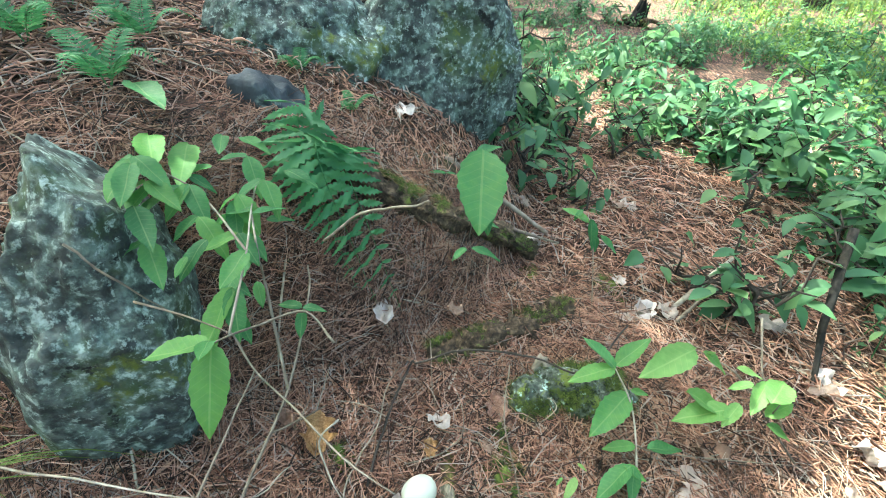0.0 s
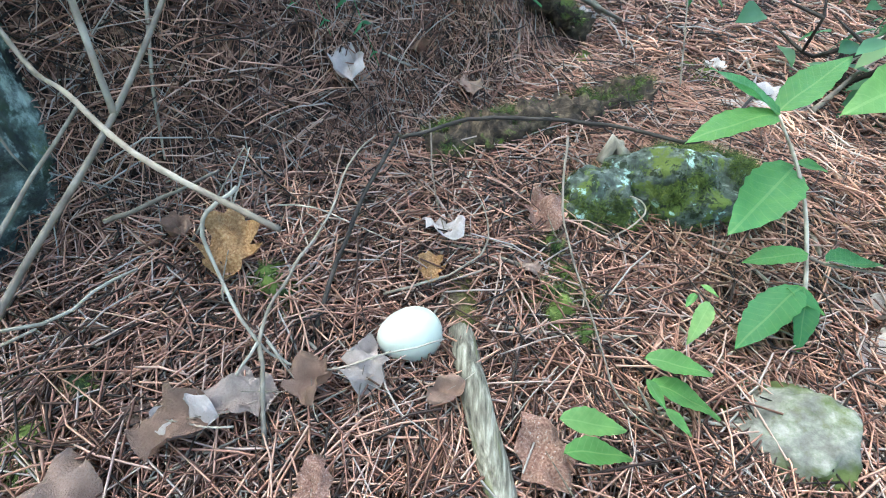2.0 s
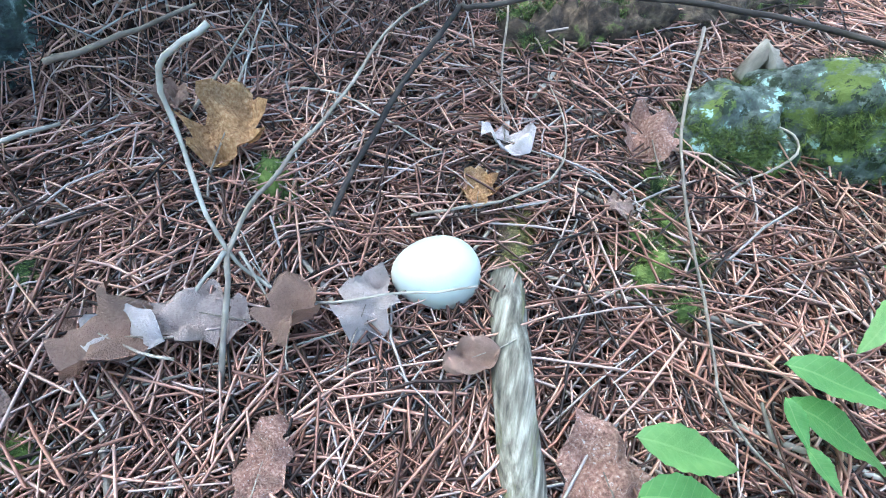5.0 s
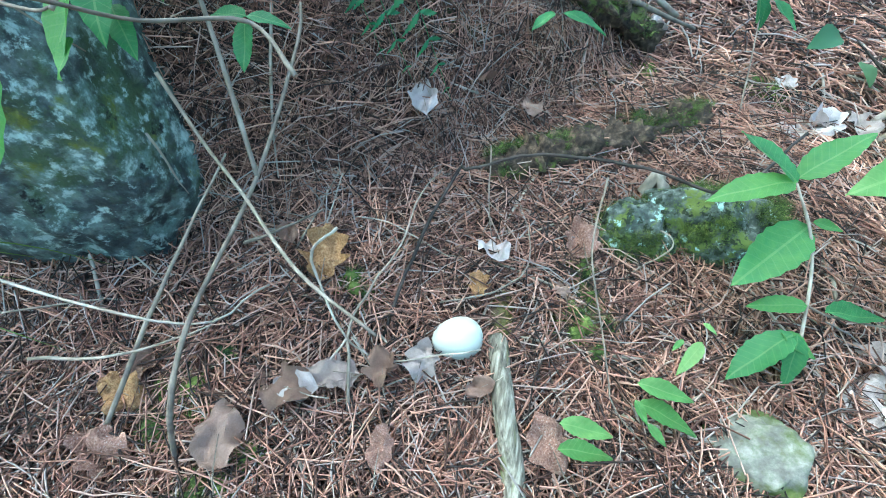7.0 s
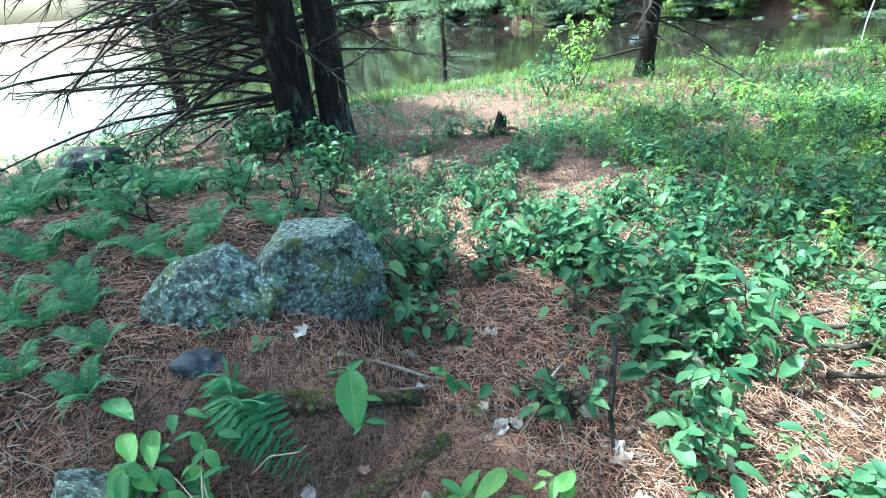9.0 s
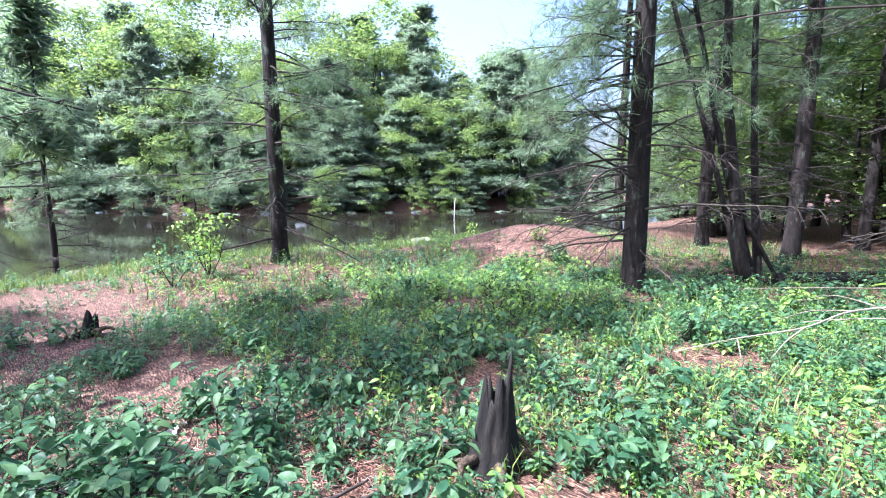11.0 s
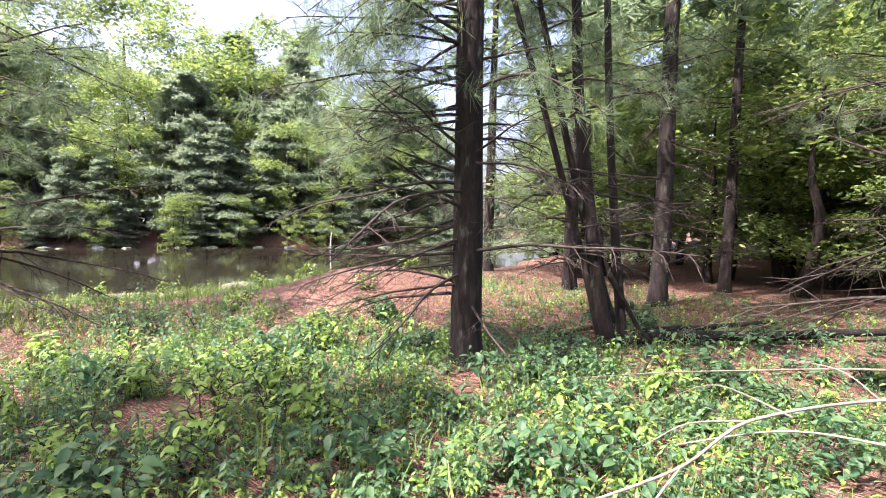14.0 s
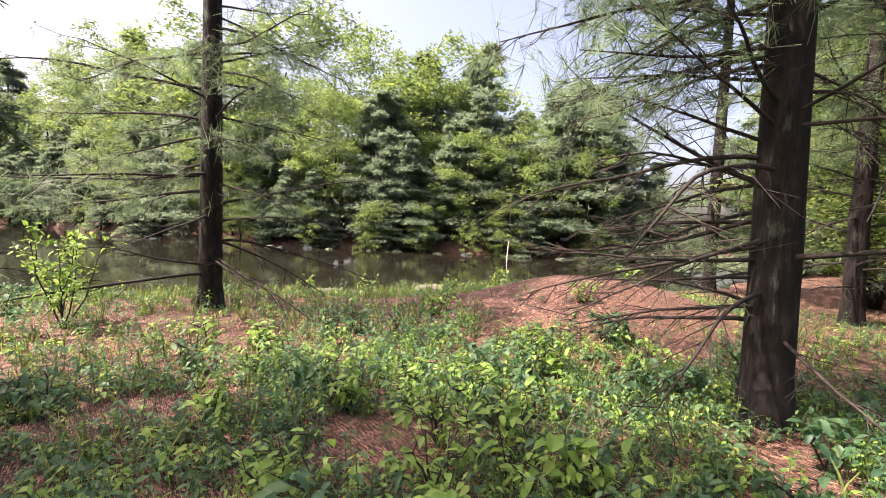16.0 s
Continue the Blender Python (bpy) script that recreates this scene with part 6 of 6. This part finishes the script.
def undergrowth():
    r = random.Random(9)
    n = 40000
    x, y = rng.uniform(-4, 15, n), rng.uniform(-3, 11, n)
    near = rng.random(n) < 0.45
    x, y = np.where(near, rng.uniform(0, 9, n), x), np.where(near, rng.uniform(-2.6, 5, n), y)
    keep = rng.random(n) < cover(x, y)
    x, y = x[keep], y[keep]
    k = len(x)
    kinds = [herb_template(r, r.randint(5, 9), h, z) for h, z in ((0.07, 0.042), (0.12, 0.05), (0.2, 0.055), (0.1, 0.075), (0.3, 0.06), (0.16, 0.038))]
    which = rng.choice(6, k, p=(0.24, 0.24, 0.16, 0.12, 0.06, 0.18))
    # random share of plants that take the leaf colour with sunlight painted in
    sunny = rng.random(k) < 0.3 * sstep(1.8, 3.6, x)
    for name, pick, material, label in (("undergrowth", ~sunny, "herb", "dense low green leafy undergrowth"), ("young_undergrowth", sunny, "yleaf", "ground plants with sunlight painted into their yellow green leaves")):
        pairs = []
        for i in range(6):
            s = (which == i) & pick
            c = s.sum()
            m = poses(np.stack([x[s], y[s], hgt(x[s], y[s]) - 0.005], -1), rng.normal(0, 0.12, c), rng.normal(0, 0.12, c), rng.uniform(0, 6.28, c), rng.uniform(0.4, 1.15, c))
            pairs.append(repeat(*kinds[i], m))
        v, q = join(pairs)
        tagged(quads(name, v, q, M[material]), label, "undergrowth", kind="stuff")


undergrowth()


def grass():
    n = 16000
    x, y = rng.uniform(-2, 13, n), rng.uniform(-1, 13, n)
    s = shore(x, y)
    keep = (s < -1.1) & (rng.random(n) < np.where(s > -3.4, 0.9, 0.35 * cover(x, y) * sstep(2.0, 3.5, x)))
    x, y = x[keep], y[keep]
    k = len(x)
    bv = np.array([(-0.006, 0, 0), (0.006, 0, 0), (-0.004, 0.03, 0.09), (0.004, 0.03, 0.09), (-0.001, 0.09, 0.15), (0.001, 0.09, 0.15)])
    bq = np.array([(0, 1, 3, 2), (2, 3, 5, 4)])
    pr = [repeat(bv, bq, poses(np.stack([x + rng.normal(0, 0.03, k), y + rng.normal(0, 0.03, k), hgt(x, y)], -1), rng.normal(0, 0.2, k), rng.normal(0, 0.2, k), rng.uniform(0, 6.28, k), rng.uniform(0.6, 1.5, k))) for _ in range(3)]
    v, q = join(pr)
    tagged(quads("grass", v, q, M["grass"]), "sunlit yellow green grass along the pond shore and between plants", "grass", kind="stuff")


grass()


# ---- shrubs ----
def shrub(x, y, height, leaves, size, material, label, seed, spread=0.45, stems=4, name="shrub"):
    t = tagged(base(name, x, y, float(hgt(x, y))), label, "shrub")
    r2 = random.Random(seed)
    ends = []
    for i in range(stems):
        a = 6.28 * i / stems + r2.uniform(-0.5, 0.5)
        e = np.array((math.cos(a) * spread * r2.uniform(0.3, 1), math.sin(a) * spread * r2.uniform(0.3, 1), height * r2.uniform(0.6, 1)))
        g = Geo()
        line = sway((0, 0, -0.02), e, 8, 0.08, seed + i)
        g.tube(line, np.linspace(0.008, 0.002, 8) * max(1, height), 5)
        for j in range(5):
            q = line[2 + j]
            w = np.array((r2.uniform(-1, 1), r2.uniform(-1, 1), r2.uniform(0, 0.6))) * spread * 0.45
            g.tube([q, q + w * 0.5, q + w], [0.004, 0.003, 0.001], 4, cap=False)
            ends += [q + w * u for u in (0.4, 0.6, 0.8, 1.0)]
        g.link("stem", M["darktwig"], t)
        ends += list(line[3:])
    ends = np.array(ends)
    rr = np.random.default_rng(seed)
    p = ends[rr.integers(0, len(ends), leaves)] + rr.normal(0, size * 0.35, (leaves, 3))
    lv, lq = leaf_shape(1.0, 0.72, 5, 0.3, 0.25)
    v, q = repeat(lv, lq, poses(p, rr.uniform(-0.8, 0.4, leaves), rr.uniform(-0.5, 0.5, leaves), rr.uniform(0, 6.28, leaves), size * rr.uniform(0.6, 1.2, leaves)))
    quads("foliage", v, q, M[material], t)
    return t


shrub(4.92, -1.5, 1.4, 220, 0.105, "yleaf", "leafy bright green sapling in front of the old pine", 51, 0.42, 7, "leafy_sapling")
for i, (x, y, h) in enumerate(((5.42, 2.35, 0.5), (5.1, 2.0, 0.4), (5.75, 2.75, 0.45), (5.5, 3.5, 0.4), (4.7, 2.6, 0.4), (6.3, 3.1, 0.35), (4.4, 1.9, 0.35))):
    shrub(x, y, h, 70, 0.075, "yleaf", "young shrub with sun glow painted into its yellow green leaves", 60 + i, 0.28)
shrub(3.76, 7.27, 1.25, 420, 0.085, "yleaf", "yellow green leafy bush beside the pond", 71, 0.7, 7)
shrub(3.1, 6.9, 0.8, 220, 0.08, "herb", "green leafy bush beside the pond", 72, 0.5, 5)
shrub(10.75, 7.4, 0.55, 60, 0.09, "yleaf", "small bright sapling on top of the mound", 73, 0.12, 2)
for i, (x, y, h) in enumerate(((8.1, 8.2, 0.4), (7.2, 8.9, 0.45), (9.6, 7.6, 0.3), (9.0, 4.1, 0.3), (10.4, 4.4, 0.25))):
    shrub(x, y, h, 60, 0.08, "yleaf", "small sunlit shrub near the shore", 80 + i, 0.25)
for i, (x, y, h, n) in enumerate(((1.1, 2.0, 0.4, 70), (0.55, 1.75, 0.35, 60), (1.5, 1.4, 0.4, 80), (1.75, 0.75, 0.4, 90), (1.3, 0.35, 0.3, 60), (2.1, 1.5, 0.45, 90), (1.0, 2.7, 0.4, 80), (-0.2, 3.0, 0.5, 110), (-0.9, 4.0, 0.6, 140), (-0.3, 4.4, 0.55, 120), (0.25, 1.65, 0.35, 50), (2.4, 0.3, 0.4, 90), (2.0, -0.1, 0.35, 70), (2.8, 1.9, 0.4, 80), (1.5, -0.35, 0.35, 80))):
    shrub(x, y, h, n, 0.105, "herb", "leafy green forest plant in the undergrowth", 100 + i, 0.28, 3, "forest_plant")


for i in range(36):
    x, y = random.uniform(0.9, 4.6), random.uniform(-0.6, 5.5)
    if float(cover(x, y)) > 0.5 and math.hypot(x - 2.82, y - 0.38) > 0.4:
        shrub(x, y, random.uniform(0.18, 0.38), random.randint(25, 50), random.uniform(0.075, 0.11), "herb", "leafy green forest plant in the undergrowth", 200 + i, 0.2, 3, "forest_plant")
more = random.Random(77)
for i in range(30):
    x, y = more.uniform(1.3, 4.8), more.uniform(-0.7, 2.3)
    if math.hypot(x - 2.82, y - 0.38) > 0.35:
        shrub(x, y, more.uniform(0.2, 0.36), more.randint(30, 55), more.uniform(0.08, 0.11), "herb", "leafy green forest plant in the undergrowth", 400 + i, 0.24, 3, "forest_plant")
for i in range(52):
    x, y = more.uniform(5.6, 11.5), more.uniform(-2.6, 1.6)
    shrub(x, y, more.uniform(0.2, 0.4), more.randint(30, 55), more.uniform(0.08, 0.11), "herb", "leafy green forest plant near the fallen branches", 500 + i, 0.26, 3, "forest_plant")
for i in range(34):
    x, y = random.uniform(0.75, 2.4), random.uniform(0.25, 2.6)
    if math.hypot(x - 0.85, y - 1.0) > 0.4:
        shrub(x, y, random.uniform(0.15, 0.32), random.randint(18, 34), random.uniform(0.07, 0.105), "herb", "leafy green plant at the edge of the litter", 300 + i, 0.17, 3, "forest_plant")
for i in range(16):
    x, y = random.uniform(-2.2, 0.6), random.uniform(2.6, 5.4)
    shrub(x, y, random.uniform(0.25, 0.5), random.randint(40, 70), random.uniform(0.08, 0.11), "herb", "leafy green plant below the double pine", 260 + i, 0.28, 3, "forest_plant")


tall = random.Random(91)
for i in range(64):
    x, y = tall.uniform(4.6, 9.0), tall.uniform(-0.6, 5.8)
    if float(cover(x, y)) > 0.3 and math.hypot(x - 8.08, y - 1.8) > 0.45:
        # lit plants get the sun-brightened leaf colour, the rest plain herb
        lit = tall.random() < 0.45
        shrub(x, y, tall.uniform(0.2, 0.46), tall.randint(36, 64), tall.uniform(0.07, 0.105), "yleaf" if lit else "herb", "bushy plant with sunlight painted into its yellow green leaves" if lit else "bushy dark green forest plant", 800 + i, 0.24, 4, "forest_plant")
bank = random.Random(31)
for i, (x, y, h) in enumerate(((0.24, 1.12, 0.26), (0.30, 1.34, 0.3), (0.18, 1.5, 0.34), (0.02, 1.72, 0.3), (0.36, 1.6, 0.26), (-0.2, 1.85, 0.36), (-0.6, 1.9, 0.34), (-0.35, 2.2, 0.4), (0.15, 2.1, 0.4), (-0.95, 1.65, 0.3), (-1.2, 1.9, 0.34), (-0.1, 2.6, 0.4), (-0.7, 2.6, 0.4), (0.42, 2.0, 0.3), (0.5, 1.15, 0.2))):
    shrub(x, y, h, bank.randint(26, 44), bank.uniform(0.07, 0.095), "herb", "leafy green plant around the split boulder", 700 + i, 0.17, 3, "forest_plant")


# ---- stumps ----
def stump(x, y, r, h, label, seed, spikes=True):
    t = tagged(base("stump", x, y, float(hgt(x, y))), label, "stump")
    k, n = 14, 28
    v, q = [], []
    for i in range(k + 1):
        u = i / k
        for j in range(n):
            a = 6.283 * j / n
            top = h * (0.45 + 0.55 * max(0, noise.noise(Vector((math.cos(a) * 1.5, math.sin(a) * 1.5, seed))) + 0.45) if spikes else 1)
            rr = r * (1.5 - 0.9 * u ** 0.5) * (1 + 0.3 * noise.noise(Vector((math.cos(a) * 3, math.sin(a) * 3, seed + u * 1.5))))
            v.append((rr * math.cos(a) + 0.05 * u, rr * math.sin(a), u * top - 0.03))
    for i in range(k):
        for j in range(n):
            q.append((i * n + j, i * n + (j + 1) % n, (i + 1) * n + (j + 1) % n, (i + 1) * n + j))
    c = len(v)
    for j in range(n):
        a = 6.283 * j / n
        v.append((0.3 * r * math.cos(a) * 0.6, 0.3 * r * math.sin(a) * 0.6, h * 0.3))
    for j in range(n):
        q.append((k * n + j, k * n + (j + 1) % n, c + (j + 1) % n, c + j))
    quads("wood", v, q, M["char"], t)
    r2 = random.Random(seed)
    for i in range(6):
        a = 6.28 * i / 6 + r2.uniform(-0.3, 0.3)
        d = np.array((math.cos(a), math.sin(a), 0))
        g = Geo()
        g.tube(sway(d * r * 0.9 + (0, 0, 0.12 * h), d * r * r2.uniform(2.2, 3.4) + (0, 0, 0.0), 7, 0.06, seed + i), np.linspace(0.03, 0.008, 7), 7, 0.2)
        g.link("root", M["rotwood"], t)
    return t


stump(3.0, 0.47, 0.12, 0.72, "jagged black rotten stump with splintered top", 3)
stump(1.76, 5.0, 0.09, 0.34, "small black broken stump among the plants", 8)
rock("stone", -2.45, 4.0, 0.42, 0.36, 0.2, 0.17, M["darkrock"], "dark rock among the ferns", 31, 0.3)


# ---- leaning stems beside the fallen trunk ----
def leaning_clump():
    t = tagged(base("pine_clump", 9.72, 0.55, 0), "clump of dark leaning trunks from one base", "tree")
    o = np.array((9.72, 0.55, 0))
    for pts, r in (([(9.72, 0.6, -0.05), (9.6, 0.75, 0.6), (9.56, 0.97, 2.1), (9.58, 1.17, 3.9), (9.6, 1.4, 9.0)], 0.09), ([(9.66, 0.7, -0.05), (9.46, 0.99, 1.27), (9.22, 1.44, 2.98), (8.9, 1.9, 4.8), (8.5, 2.4, 7.5)], 0.045),
                   ([(9.74, 0.62, 0.3), (9.48, 1.04, 1.93), (9.3, 1.45, 3.8), (9.0, 2.0, 6.5)], 0.05), ([(9.62, 0.8, 1.5), (9.66, 0.75, 1.11), (9.82, 0.51, 0.59), (10.03, 0.23, 0.1), (10.4, -0.2, 0.04)], 0.04),
                   ([(9.9, 0.5, -0.05), (10.0, 0.7, 1.5), (10.0, 0.9, 4.0), (10.1, 1.1, 8.0)], 0.06)):
        g = Geo()
        line = smooth_line(pts, 10) - o
        g.tube(line, np.linspace(r * 1.15, r * 0.55, len(line)), 14, 0.12)
        g.link("trunk", M["bark"], t)
    r2 = random.Random(77)
    ends = []
    for i in range(40):
        q = np.array((r2.uniform(-0.3, 0.05), r2.uniform(0.1, 0.9), r2.uniform(0.8, 5.5)))
        q[0] -= q[2] * 0.03
        a = r2.uniform(0, 6.28)
        g = Geo()
        e = limb(g, q, (math.cos(a), math.sin(a), r2.uniform(-0.2, 0.3)), r2.uniform(0.8, 1.9), 0.016, 200 + i * 1.3, 11, 0.35, 0.5)
        g.link("limb", M["darktwig"], t)
        if q[2] > 3:
            ends.append(e)
    v, q = tufts(np.concatenate(ends), 0.16, 5, 0.05)
    quads("needles", v, q, M["pinegreen"], t)


leaning_clump()
rock("stone", 9.0, 6.2, 0.02, 0.22, 0.16, 0.13, M["darkrock"], "black rock at the edge of the needle mound", 21, 0.25)
for i, (x, y, s) in enumerate(((9.3, 7.9, 0.4), (9.7, 8.3, 0.3), (8.6, 9.0, 0.35), (3.7, 12.0, 0.5), (4.6, 12.2, 0.4), (2.6, 11.8, 0.5), (-3.9, 10.6, 0.5), (-2.5, 11.0, 0.4), (-4.8, 10.2, 0.5), (6.4, 11.8, 0.35), (5.6, 12.0, 0.3), (7.4, 11.4, 0.3), (0.8, 11.6, 0.35), (1.6, 11.9, 0.4))):
    rock("shore_rock", x, y, float(hgt(x, y)) + 0.02, s, s * 0.7, s * 0.3, M["palerock"], "pale sunlit rock on the pond shore", 30 + i, 0.3, i * 37, sub=3)
edge = random.Random(41)
for i in range(46):
    x = -3.0 + 14.2 * i / 45 + edge.uniform(-0.15, 0.15)
    y = float(np.interp(x, SHORE_X, SHORE_Y)) - edge.uniform(0.35, 1.15)
    s = edge.uniform(0.18, 0.46) * (1.5 if x > 6.5 else 1)
    rock("shore_rock", x, y, float(hgt(x, y)) + 0.04, s, s * edge.uniform(0.5, 0.8), s * edge.uniform(0.18, 0.34), M["palerock"], "flat pale sunlit rock on the pond shore" if x > 6.5 else "pale sunlit stone on the pond shore", 900 + i, 0.3, edge.uniform(0, 180), facet=0.1, sub=3)
for i in range(18):
    x = 8 + 1.3 * i + random.uniform(-0.6, 0.6)
    s = random.uniform(0.15, 0.4)
    rock("bank_rock", x, float(np.interp(x, FAR_X, FAR_Y)) - 0.9 + random.uniform(-0.3, 0.4), -0.75, s, s * 0.8, s * 0.4, M["mossrock"] if i % 3 else M["darkrock"], "grey rock at the far waterline", 50 + i, 0.35, i * 31, sub=3)
pp = (23.5, 20.2)
twig([(pp[0], pp[1], -0.9), (pp[0] + 0.03, pp[1], -0.2), (pp[0] + 0.1, pp[1], 0.5)], 0.035, 0.025, "pale bare dead stem standing in the pond", "post", "dead_tree")


# ---- white canvas shelter far across the pond ----
def shelter(x, y, z):
    t = tagged(base("canvas_shelter", x, y, z), "white peaked canvas shelter beyond the pond", "tent")
    g = Geo()
    a, h, e = 2.2, 1.5, 0.06
    ring = [(-a, -a, 0), (a, -a, 0), (a, a, 0), (-a, a, 0)]
    v = [(px, py, 2.2) for px, py, _ in ring] + [(px * 0.45, py * 0.45, 2.2 + h * 0.42) for px, py, _ in ring] + [(px * 0.03, py * 0.03, 2.2 + h) for px, py, _ in ring]
    g.add(v, [(i + k * 4, (i + 1) % 4 + k * 4, (i + 1) % 4 + 4 + k * 4, i + 4 + k * 4) for k in (0, 1) for i in range(4)] + [(8, 9, 10, 11)])
    g.link("canopy", M["canvas"], t, smooth=False)
    for px, py, _ in ring:
        g = Geo()
        g.tube([(px, py, -0.3), (px, py, 2.2)], [0.04, 0.04], 8)
        g.link("leg", M["post"], t)


shelter(5.7, 57.1, 3.0)


def grass_tuft(x, y, z, count, length, label, seed):
    t = tagged(base("grass_tuft", x, y, z), label, "grass")
    r2 = random.Random(seed)
    for i in range(count):
        a = r2.uniform(-0.7, 0.9)
        d = np.array((math.cos(a), math.sin(a), 0))
        L = length * r2.uniform(0.6, 1.1)
        line = smooth_line([(0, 0, 0), d * L * 0.3 + (0, 0, L * 0.28), d * L * 0.7 + (0, 0, L * 0.3), d * L + (0, 0, L * r2.uniform(0.0, 0.2))], 5)
        side = np.cross(d, (0, 0, 1.0))
        n = len(line)
        w = 0.0016 * np.sin(np.linspace(0.5, 3.1, n))[:, None]
        v = np.concatenate([line - side * w, line + side * w])
        quads("blade", v, [(k, k + 1, n + k + 1, n + k) for k in range(n - 1)], M["grass"], t)


grass_tuft(-0.98, -0.12, float(hgt(-0.98, -0.12)), 9, 0.42, "thin arching green grass beside the boulder", 5)
grass_tuft(-0.85, -0.22, float(hgt(-0.85, -0.22)), 8, 0.38, "thin arching green grass beside the boulder", 6)
grass_tuft(-1.1, 0.05, float(hgt(-1.1, 0.05)), 7, 0.35, "thin arching green grass beside the boulder", 7)
